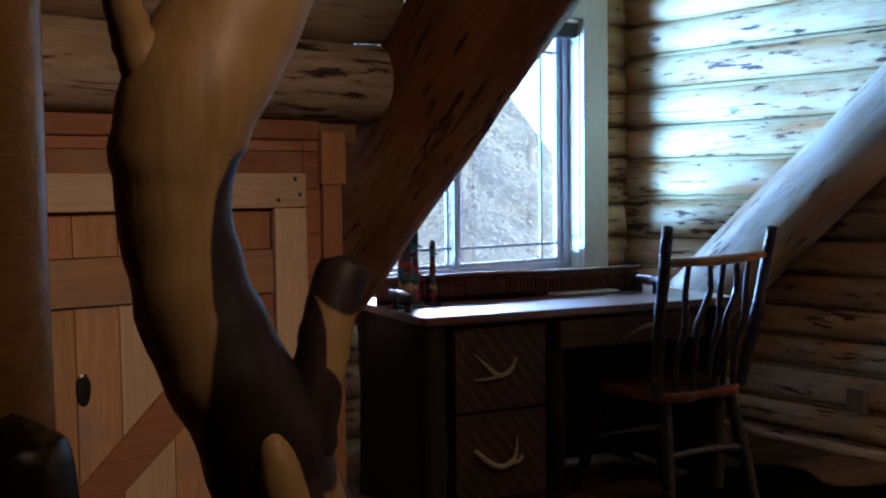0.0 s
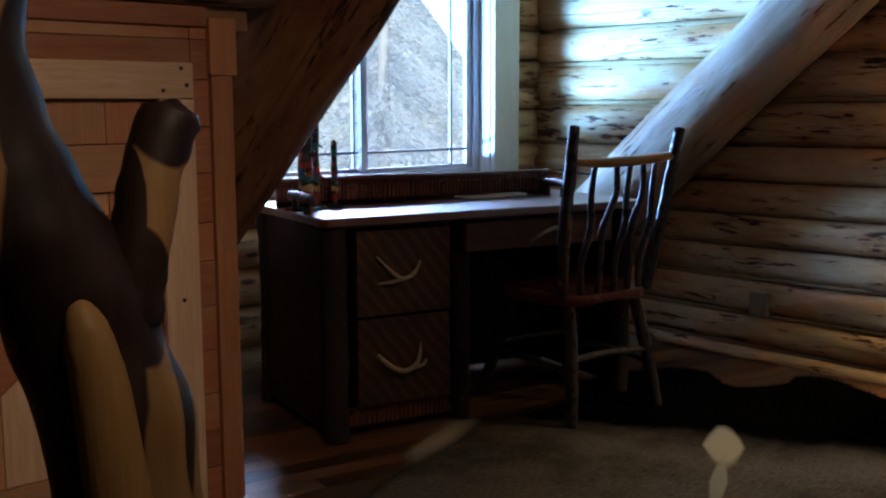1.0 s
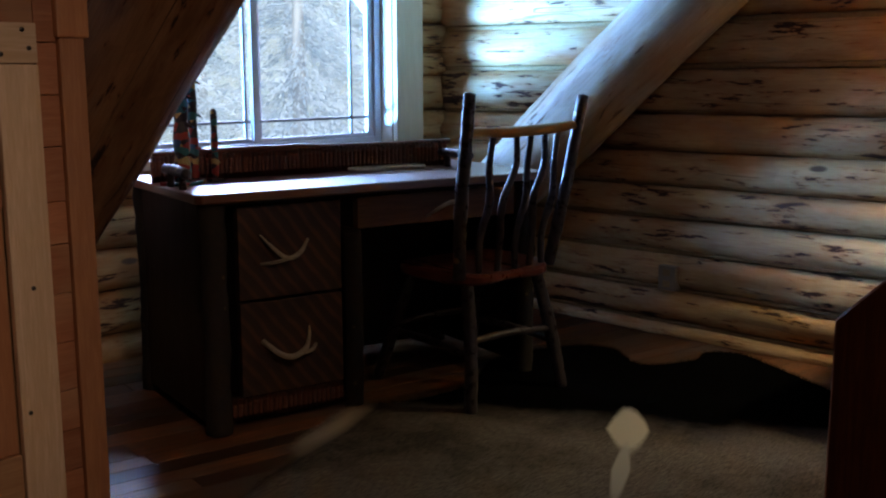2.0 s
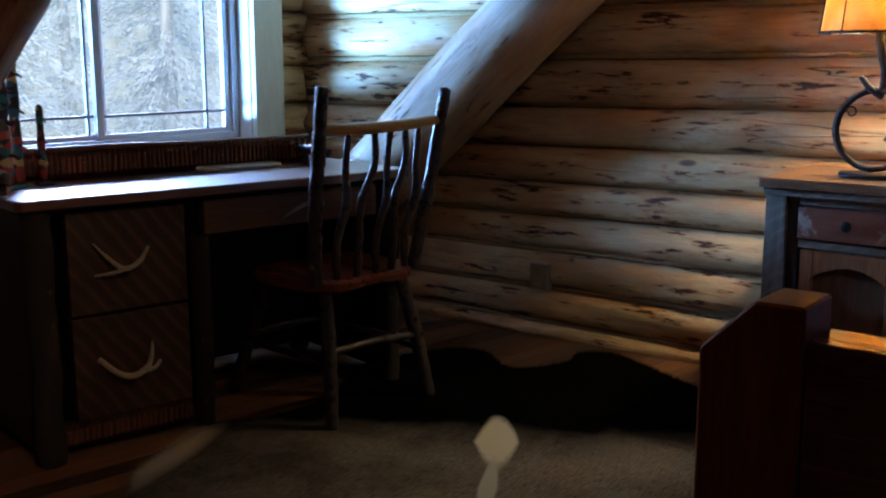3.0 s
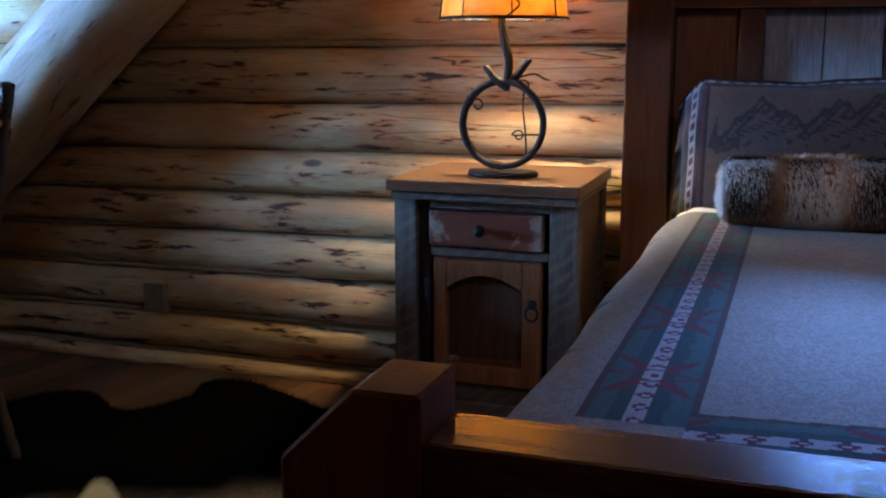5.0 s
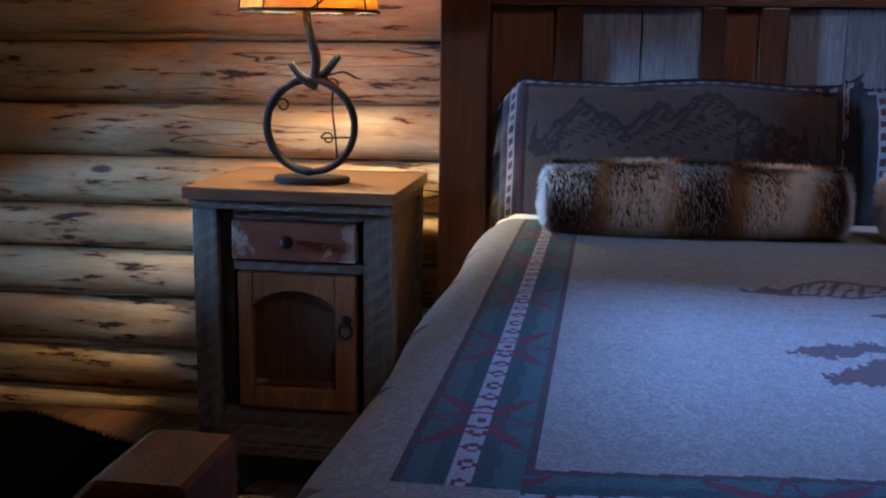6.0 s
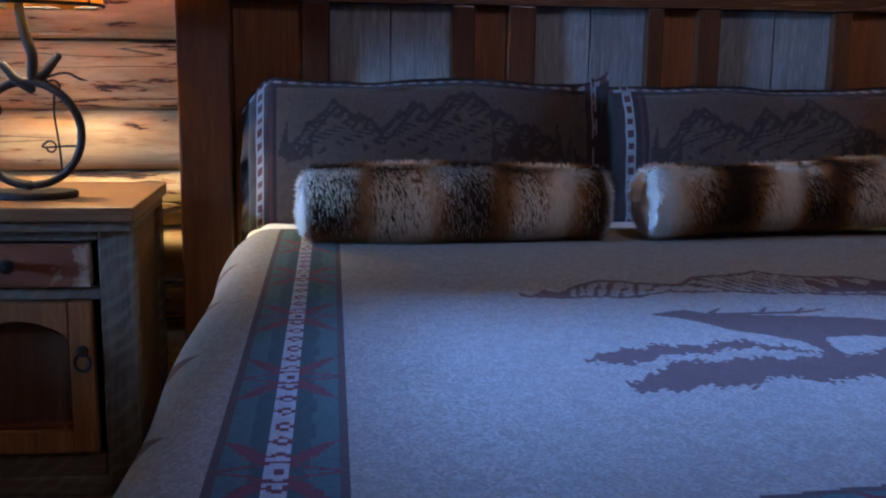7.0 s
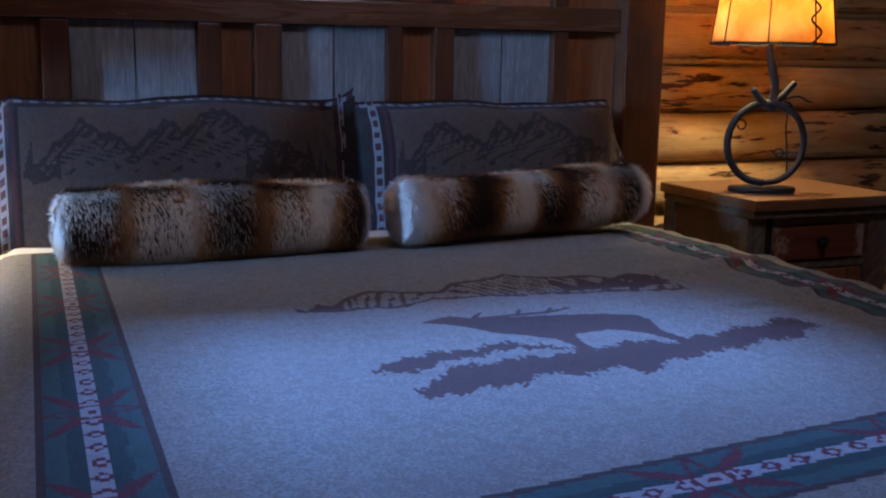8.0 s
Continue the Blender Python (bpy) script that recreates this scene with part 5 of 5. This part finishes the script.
def drape(u, v):
    """Place of a point of the flat blanket once it lies over the mattress."""
    w = v - BC
    s, a = math.copysign(1, w), abs(w)
    r = 0.10
    start = TOPW - 0.02
    y, z = a, 0.766
    if a > start:
        d = a - start
        arc = r * math.pi / 2 * 0.9
        if d < arc:
            t = d / r
            y, z = start + r * math.sin(t), 0.766 - r * (1 - math.cos(t))
        else:
            t = arc / r
            y, z = start + r * math.sin(t) + (d - arc) * 0.16, 0.766 - r * (1 - math.cos(t)) - (d - arc) * 0.985
        y += 0.010 * math.sin(u * 9 + s) * min(1, d * 5)
    z += 0.0035 * noise.noise((u * 2.1, v * 2.1, 1)) + 0.0012 * noise.noise((u * 9, v * 9, 2))
    if s < 0:
        fold = max(0.0, min(1.0, (a - 0.30) / 0.40)) * max(0.0, min(1.0, (u - 2.35) / 0.4))
        crease = noise.noise((v * 1.6, u * 11.0 + v * 2.2, 5)) + 0.5 * noise.noise((v * 2.4, u * 23.0 - v * 3.0, 9))
        z += fold * (0.020 * crease + 0.012 * abs(crease)) * (1.0 if a < 0.62 else max(0.4, 1 - (a - 0.62) * 5))
    if u < 2.07:
        z -= (2.07 - u) ** 2 * 9
    if u > 3.56:
        z -= (u - 3.56) ** 2 * 0.3
    return u, BC + s * y, z


verts = [drape(u, v) for u, v in zip(U.ravel(), V.ravel())]
ni, nj = U.shape
idx = np.arange(ni * nj).reshape(ni, nj)
quads = np.stack([idx[:-1, :-1], idx[1:, :-1], idx[1:, 1:], idx[:-1, 1:]], -1).reshape(-1, 4)
me = bpy.data.meshes.new("blanket")
me.from_pydata(verts, [], quads.tolist())
for m in BLANKET:
    me.materials.append(m)
cu, cv = (U[:-1, :-1] + STEP / 2).ravel(), (V[:-1, :-1] + STEP / 2).ravel()
me.polygons.foreach_set("material_index", blanket_colour(cu, cv).astype(np.int32))
me.polygons.foreach_set("use_smooth", [True] * len(me.polygons))
blanket = part("blanket", me, BLANKET)
sol = blanket.modifiers.new("thickness", "SOLIDIFY")
sol.thickness, sol.offset = 0.006, -1
tagged(blanket, "oatmeal wool blanket woven with a stag and teal star bands", "blanket")


def pillow(at, width, height, lean, turn, seed, slack=1, name="pillow"):
    """A sham that leans on the headboard; its face looks along local -x, width along y; slack: the side whose flap hangs."""
    n, m = 210, 110
    a = np.linspace(-1, 1, n)
    b = np.linspace(-1, 1, m)
    verts, faces = [], []
    for side in (-1, 1):
        for bb in b:
            for aa in a:
                edge = max(abs(aa), abs(bb))
                ca = aa - 0.06
                body = max(0.0, (1 - min(1, abs(ca) / 0.86) ** 2.8)) * max(0.0, (1 - min(1, abs(bb) / 0.95) ** 3.0))
                t = 0.100 * body ** 0.5 + 0.004
                wob = 0.012 * noise.noise((aa * 2 + seed, bb * 2, side)) + 0.014 * noise.noise((aa * 5 + seed, bb * 4, 0)) * (edge > 0.82)
                crown = 0.005 * math.cos(aa * 5.0 + seed) * max(0, bb) + 0.010 * noise.noise((aa * 2.6 + seed, 3, 0)) * max(0, bb)
                flap = max(0.0, slack * aa - 0.78) / 0.22
                pleat = 0.022 * flap * math.sin(bb * 7.0 + 2.5 * aa + seed) + 0.012 * flap * noise.noise((aa * 9, bb * 5, seed))
                peak = max(0.0, -slack * aa - 0.86) / 0.14 * max(0, bb)
                verts.append((side * t + wob + 0.055 * flap + pleat, aa * width / 2 - slack * 0.03 * flap * flap, bb * height / 2 + crown - 0.075 * flap * (0.35 + 0.65 * (bb + 1) / 2) + 0.026 * peak ** 2))
    nm = n * m
    A, B = np.meshgrid((a[:-1] + a[1:]) / 2, (b[:-1] + b[1:]) / 2)
    for side in (0, 1):
        for j in range(m - 1):
            for i in range(n - 1):
                q = side * nm + j * n + i
                f = (q, q + 1, q + n + 1, q + n)
                faces.append(f if side == 1 else f[::-1])
    X, Z = A * width / 2, B * height / 2
    col = np.zeros(A.shape, int)
    ex, ez = np.where(X > 0, width / 2 - X, (width / 2 + X) * 2.0), height / 2 - np.abs(Z)
    # side flaps: dark ground, dull stripes and one pale dotted band
    flank = ex < 0.118
    col[flank] = 1
    col[(ex > 0.100) & (ex < 0.110)] = 3
    col[(ex > 0.030) & (ex < 0.046)] = 2
    pale = (ex > 0.066) & (ex < 0.086)
    col[pale] = 4
    col[pale & (((Z / 0.030) % 1) < 0.55) & (np.abs(ex - 0.076) < 0.006)] = 3
    # top and foot hems
    hem = (ez < 0.030) & ~pale
    col[hem] = 1
    col[hem & (np.abs(ez - 0.012) < 0.005)] = 4
    col[hem & (np.abs(ez - 0.012) < 0.005) & (((X / 0.035) % 1) < 0.5)] = 3
    face = (ex > 0.122) & (ez > 0.034)
    # peaks and firs in darker weave
    rag = 0.006 * np.sin(X * 95 + seed) + 0.004 * np.sin(X * 211 + 1)
    S = X * 0.84 / width
    px = [-0.30, -0.19, -0.086, -0.008, 0.024, 0.085, 0.195, 0.28]
    pz = [0.03, 0.078, 0.147, 0.088, 0.122, 0.055, 0.122, 0.02]
    h = np.interp(S, px, pz) + rag
    rel = Z - 0.002
    within = (S > -0.30) & (S < 0.28)
    col[face & within & (np.abs(rel - h) < 0.008)] = 5
    vein = np.sin(S * 150 + 14 * np.sin(Z * 42 + seed) + 60 * rag) + 0.7 * np.sin(Z * 170 + S * 90)
    col[face & within & (rel > 0.0) & (rel < h) & (vein > 0.55 + 0.6 * (rel / np.maximum(h, 0.01) < 0.25))] = 5
    col[face & within & (rel < h) & (rel > h - 0.035) & (np.sin(S * 260 + rel * 200) > 0.25)] = 5
    tip = np.abs(((S * 21) % 1) - 0.5) * 2
    fir = (0.045 + 0.04 * np.sin(np.floor(S * 21) * 2.4)) * tip + 0.012 * np.abs(np.sin(rel * 190)) * tip
    col[face & (rel > -0.012 + rag) & (rel < fir) & ((S < -0.14) | (S > 0.235))] = 5
    me = bpy.data.meshes.new(name)
    me.from_pydata(verts, [], faces)
    for mt in SHAM:
        me.materials.append(mt)
    both = np.concatenate([col.ravel(), np.ones(col.size, int)])
    me.polygons.foreach_set("material_index", both.astype(np.int32))
    me.polygons.foreach_set("use_smooth", [True] * len(faces))
    ob = part(name, me, SHAM)
    ob.matrix_basis = pose(*at, 0, lean, turn)
    return tagged(ob, "dark brown woven pillow sham with mountain figures, leaning on the headboard", "pillow", "pillows")


pillow((3.885, 0.190, 0.895), 0.92, 0.39, 14, 0, 1, 1)
pillow((3.885, -0.665, 0.885), 0.87, 0.39, 14, 0, 4, -1)


def bolster(a, b, r, seed):
    """A fur roll from a to b: a plump core and a coat of fine tapered hairs."""
    a, b = Vector(a), Vector(b)
    ln = (b - a).length
    thing_ob = thing("bolster", "banded brown, cream and black faux-fur bolster on the blanket", "bolster", "bolsters")
    d = (b - a).normalized()
    m = Matrix((d.cross(Vector((0, 0, 1))).normalized(), d, (0, 0, 1))).transposed().to_4x4()
    m.translation = (a + b) / 2
    thing_ob.matrix_basis = m

    def shape(y):
        e = abs(y) / (ln / 2)
        return r * (max(0.0, 1 - e ** 44)) ** 0.5 * (1 + 0.05 * math.sin(y * 11 + seed))

    rows = [(0, -ln / 2 + 0.001, 0, 0.004)] + [(0, -ln / 2 + ln * (i + 0.5) / 70, 0, max(0.01, shape(-ln / 2 + ln * (i + 0.5) / 70) - 0.01)) for i in range(70)] + [(0, ln / 2 - 0.001, 0, 0.004)]
    part("core", tube(rows, n=142, around=24, rough=0.05, seed=seed), M_FUR, thing_ob, "", True)
    rng = np.random.RandomState(seed)
    verts, faces = [], []
    for _ in range(26000):
        y = rng.uniform(-ln / 2, ln / 2)
        t = rng.uniform(0, 2 * math.pi)
        cap = rng.rand() < 0.16
        if cap:
            y = math.copysign(ln / 2 * rng.uniform(0.95, 1.0), y)
        s = shape(y) - 0.013
        if cap:
            s *= rng.rand() ** 0.5
        out = Vector((math.cos(t), 1.6 * math.copysign(1, y) if cap else 0.2, math.sin(t))).normalized()
        base = Vector((math.cos(t) * s, y, math.sin(t) * s))
        # the coat is combed round the roll, in tufts
        comb = Vector((math.sin(t), 0, -math.cos(t))) * (1 if math.cos(t) > 0 else -1)
        tuft = noise.noise((y * 45, t * 5, seed))
        tip = base + out * (0.009 + 0.005 * rng.rand()) + comb * (0.018 + 0.014 * rng.rand()) + Vector((0, 0.010 * tuft + rng.uniform(-0.002, 0.002), 0))
        side = out.cross(tip - base).normalized() * 0.0014
        i = len(verts)
        verts += [tuple(base - side), tuple(base + side), tuple(tip)]
        faces.append((i, i + 1, i + 2))
    me = bpy.data.meshes.new("fur")
    me.from_pydata(verts, [], faces)
    ob = part("fur", me, M_FUR, thing_ob)
    ob["kind"] = "stuff"
    return thing_ob


bolster((3.500, 0.470, 0.848), (3.535, -0.170, 0.846), 0.085, 2)
bolster((3.515, -0.240, 0.842), (3.63, -0.935, 0.866), 0.080, 6)

# ---- nightstands ----
NZ = 0.808


def nightstand(at):
    """Front looks along -x; y from -0.27 to 0.27."""
    t = thing("nightstand", "weathered barn-wood nightstand with a red drawer and arched door", "nightstand", "nightstands", at=at)
    part("top", box(-0.29, 0.19, -0.272, 0.272, NZ - 0.032, NZ, 0.005), M_STAND_TOP, t, "worn brown plank top")
    part("moulding", box(-0.275, 0.18, -0.262, 0.262, NZ - 0.056, NZ - 0.033, 0.004), M_BARN_Y, t)
    for y0, y1 in ((0.195, 0.262), (-0.262, -0.185)):
        part("front_post", box(-0.25, -0.19, y0, y1, 0.13, NZ - 0.057, 0.004), M_BARN, t)
        part("back_post", box(0.12, 0.175, y0, y1, 0.0, NZ - 0.057, 0.004), M_BARN, t)
        part("foot", box(-0.24, -0.19, y0 + 0.006, y1 - 0.006, 0.0, 0.098, 0.004), M_BARN, t)
        s = 1 if y0 > 0 else -1
        part("side_panel", box(-0.189, 0.119, min(s * 0.235, s * 0.25), max(s * 0.235, s * 0.25), 0.13, NZ - 0.057, 0.002), M_STAND_DOOR, t)
    part("back_panel", box(0.15, 0.165, -0.184, 0.194, 0.13, NZ - 0.057, 0.002), M_BARN, t)
    part("inner_stile", box(-0.232, -0.20, 0.158, 0.194, 0.19, NZ - 0.057, 0.003), M_DESK_PANEL, t, "dark inner stile")
    part("upper_rail", box(-0.240, -0.20, -0.184, 0.157, 0.725, NZ - 0.057, 0.003), M_BARN_Y, t)
    part("mid_rail", box(-0.240, -0.20, -0.184, 0.157, 0.592, 0.618, 0.003), M_BARN_Y, t)
    part("low_rail", box(-0.240, -0.20, -0.184, 0.194, 0.175, 0.228, 0.003), M_BARN_Y, t)
    part("base", box(-0.262, 0.185, -0.272, 0.272, 0.10, 0.129, 0.004), M_BARN_Y, t, "projecting base board")
    part("base_step", box(-0.250, 0.18, -0.263, 0.263, 0.13, 0.174, 0.004), M_BARN_Y, t)
    d = part("drawer", box(-0.252, -0.21, -0.165, 0.157, 0.622, 0.720, 0.004), M_RED_DRAWER, t, "worn red-painted drawer front")
    k = part("knob", lathe([(0.006, 0), (0.006, 0.012), (0.015, 0.018), (0.017, 0.026), (0.011, 0.033), (0.002, 0.035)], 16), M_IRON, d, "dark round knob", True)
    k.matrix_basis = pose(-0.252, 0.005, 0.675, 0, -90, 0)
    dr = part("door", box(-0.226, -0.212, -0.165, 0.145, 0.232, 0.588, 0.002), M_STAND_DOOR, t, "door with a dark arched panel set back in its frame")
    part("stile", box(-0.252, -0.227, 0.106, 0.145, 0.232, 0.588, 0.004), M_STAND_RAIL, dr)
    part("stile", box(-0.252, -0.227, -0.165, -0.112, 0.232, 0.588, 0.004), M_STAND_RAIL, dr)
    part("lower_rail", box(-0.252, -0.227, -0.111, 0.105, 0.232, 0.285, 0.004), M_STAND_RAIL, dr)
    part("panel_bead", box(-0.236, -0.227, -0.111, 0.105, 0.286, 0.304, 0.005), M_RED_DRAWER, dr, "worn bevel along the panel's foot")
    arch = [(-0.111, 0.587), (-0.111, 0.500)] + [(-0.111 + 0.216 * i / 16, 0.500 + 0.044 * math.sin(math.pi * i / 16) ** 0.75) for i in range(1, 16)] + [(0.105, 0.500), (0.105, 0.587)]
    part("arched_rail", slab(arch, 0.025, "x", 0.002), M_STAND_RAIL, dr).location.x = -0.252
    part("latch", tube([(-0.262, -0.142 + 0.017 * math.cos(a), 0.450 + 0.020 * math.sin(a), 0.0038) for a in [i * math.pi / 5 for i in range(11)]], n=24, around=6), M_IRON, dr, "iron ring latch", True)
    part("latch_plate", lathe([(0.013, 0), (0.014, 0.006), (0.005, 0.013)], 14), M_IRON, dr, "", True).matrix_basis = pose(-0.252, -0.142, 0.475, 0, -90, 0)
    for z in (0.50, 0.28):
        part("hinge", box(-0.256, -0.251, 0.150, 0.168, z - 0.03, z + 0.03, 0.002), M_IRON, t, "dark iron hinge")
    return t


stand = nightstand((4.0, 1.109, 0))
copy_thing(stand, pose(4.0, -1.645, 0))


def table_lamp(at, turn, watts):
    t = thing("table_lamp", "twisted iron ring lamp with a glowing amber rawhide shade", "lamp", "bedside lamps", at=at, turn=turn)
    foot = [(0.10 * math.cos(a) * (1 + 0.06 * math.sin(3 * a)), 0.065 * math.sin(a) * (1 + 0.08 * math.cos(2 * a))) for a in [2 * math.pi * i / 28 for i in range(28)]]
    part("foot", slab([(b, a) for a, b in foot], 0.016, "z", 0.004), M_IRON, t, "oval dark iron foot")
    ring = [(0.004 * math.sin(3 * a), 0.116 * math.sin(a), 0.146 - 0.119 * math.cos(a), 0.0115 - 0.0025 * a / 6.28) for a in [2 * math.pi * i / 16 for i in range(17)]]
    part("ring", tube(ring, n=70, around=10, rough=0.12), M_IRON, t, "iron ring like a bent branch", True)
    part("twig", tube([(0, -0.015, 0.245, 0.011), (-0.004, 0.02, 0.27, 0.011), (-0.006, 0.05, 0.305, 0.0085)], n=16, around=9, rough=0.12), M_IRON, t, "", True)
    part("twig", tube([(0.006, 0.02, 0.262, 0.011), (0.004, -0.03, 0.275, 0.0115), (0.0, -0.075, 0.325, 0.009)], n=16, around=9, rough=0.12), M_IRON, t, "", True)
    part("stem", tube([(0.0, -0.012, 0.262, 0.011), (0, -0.016, 0.32, 0.012), (0, -0.002, 0.38, 0.012), (0, 0.006, 0.44, 0.0105), (0, 0.0, 0.56, 0.009)], n=30, around=10, rough=0.1), M_IRON, t, "", True)

    def curl(y, z, r, tail):
        pts = [(0.006, y + (r * (1 - 0.05 * i)) * math.cos(i * 0.7), z + (r * (1 - 0.05 * i)) * math.sin(i * 0.7), 0.0026) for i in range(10)]
        return tube([*tail, *pts], n=44, around=6)

    for args in ((0.075, 0.198, 0.018, [(0.004, 0.110, 0.19, 0.003)]), (-0.058, 0.252, 0.018, [(0.004, 0.0, 0.262, 0.004), (0.006, -0.04, 0.275, 0.003)]), (-0.045, 0.115, 0.016, [(0.004, -0.108, 0.118, 0.003), (0.006, -0.08, 0.118, 0.003)])):
        part("scroll", curl(*args), M_IRON, t, "thin curled iron tendril", True)
    part("tendril", tube([(0, -0.03, 0.27, 0.003), (0, -0.085, 0.285, 0.003), (0, -0.118, 0.272, 0.003), (0, -0.135, 0.268, 0.0012)], n=20, around=6), M_IRON, t, "", True)
    part("tendril", tube([(0, -0.06, 0.235, 0.0025), (0, -0.058, 0.19, 0.0025), (0, -0.066, 0.12, 0.0025), (0, -0.07, 0.05, 0.0025)], n=24, around=6), M_IRON, t, "", True)
    # shade: rawhide panels with laced edges
    b = bmesh.new()
    z0, z1, r0, r1, n = 0.435, 0.70, 0.175, 0.142, 48
    rings = []
    for z, r in ((z0, r0), (z0 + 0.09, r0 - 0.012), (z0 + 0.18, r0 - 0.023), (z1, r1)):
        rings.append([b.verts.new((r * (1 + 0.008 * math.cos(8 * a)) * math.cos(a), r * (1 + 0.008 * math.cos(8 * a)) * math.sin(a), z + 0.004 * math.cos(8 * a))) for a in [2 * math.pi * k / n for k in range(n)]])
    for p, q in zip(rings, rings[1:]):
        for k in range(n):
            b.faces.new((p[k], p[(k + 1) % n], q[(k + 1) % n], q[k]))
    shade = part("shade", b, M_SHADE, t, "amber rawhide shade", True)
    sol = shade.modifiers.new("thickness", "SOLIDIFY")
    sol.thickness = 0.0016
    for z, r in ((z0, r0), (z1, r1)):
        part("hoop", tube([(r * 1.004 * math.cos(a), r * 1.004 * math.sin(a), z, 0.0042) for a in [2 * math.pi * k / 24 for k in range(25)]], n=72, around=6, rough=0.25), M_IRON, shade, "dark laced rim", True)
    for k in range(8):
        a = 2 * math.pi * (k + 0.5) / 8
        part("seam", tube([(r0 * 1.006 * math.cos(a), r0 * 1.006 * math.sin(a), z0, 0.0022), (r1 * 1.006 * math.cos(a), r1 * 1.006 * math.sin(a), z1, 0.0022)], n=8, around=5), M_IRON, shade)
    a = 3.55
    lace = []
    for k in range(9):
        f = k / 8
        r = (r0 + (r1 - r0) * f) * 1.012
        aa = a + (0.10 if k % 2 else -0.10)
        lace.append((r * math.cos(aa), r * math.sin(aa), z0 + (z1 - z0) * f, 0.003))
    part("lacing", tube(lace, n=60, around=5), M_IRON, shade, "dark crossed lacing", True)
    part("bulb", lathe([(0.010, 0.53), (0.013, 0.535), (0.013, 0.55), (0.008, 0.555)], 14), M_TRAY, t, "", True)
    data = bpy.data.lights.new("bulb_light", "POINT")
    data.energy, data.color, data.shadow_soft_size = watts, (1.0, 0.86, 0.52), 0.035
    lo = new("bulb_light", data)
    lo.matrix_world = pose(at[0] + 0.07, at[1], at[2] + 0.58)
    return t


table_lamp((3.88, 1.094, NZ), 0, 23)
table_lamp((3.88, -1.53, NZ), -20, 13)

# wall outlet
outlet = part("outlet_plate", box(WALL_X - 0.022, WALL_X + 0.03, 2.475, 2.56, 0.205, 0.315, 0.004), M_PLATE_PLASTIC)
tagged(outlet, "tan plastic wall outlet set in the log wall", "outlet")
for z in (0.235, 0.285):
    part("socket", box(WALL_X - 0.024, WALL_X - 0.021, 2.50, 2.535, z - 0.014, z + 0.014, 0.001), M_CHINK, outlet)

# ---- floor boards ----
# they run with the desk, a little askew to the gable wall
LAY = pose(1.0, 0.5, 0, 0, 0, -9.5)
lay_x, lay_y = LAY.col[0].to_2d(), LAY.col[1].to_2d()
rnd = random.Random(11)
plank_meshes = {}
v = -4.6
while v < 4.5:
    w = rnd.choice((0.085, 0.11, 0.135))
    row = Vector((1.0, 0.5)) + lay_y * (v + w / 2)
    # the stretch of this row that lies inside the walls
    u0, u1 = (-2.25 - row.x) / lay_x.x, (4.30 - row.x) / lay_x.x
    a, b = sorted(((-3.2 - row.y) / lay_x.y, (3.93 - row.y) / lay_x.y))
    u0, u1 = max(u0, a), min(u1, b)
    u = u0
    while u1 - u > 0.05:
        ln = min(rnd.choice((0.9, 1.4, 1.9)), round(u1 - u, 2))
        if u1 - u - ln < 0.3:
            ln = round(u1 - u, 2)
        key = (w, ln)
        if key not in plank_meshes:
            me = mesh_of(box(0, ln - 0.002, 0, w - 0.002, -0.02, 0.0, 0.0015), "plank")
            me.materials.append(M_FLOOR)
            plank_meshes[key] = me
        ob = part("plank", plank_meshes[key], M_FLOOR, floor)
        ob.matrix_basis = LAY @ pose(u, v, -0.001 - rnd.uniform(0, 0.0015))
        u += ln
    v += w
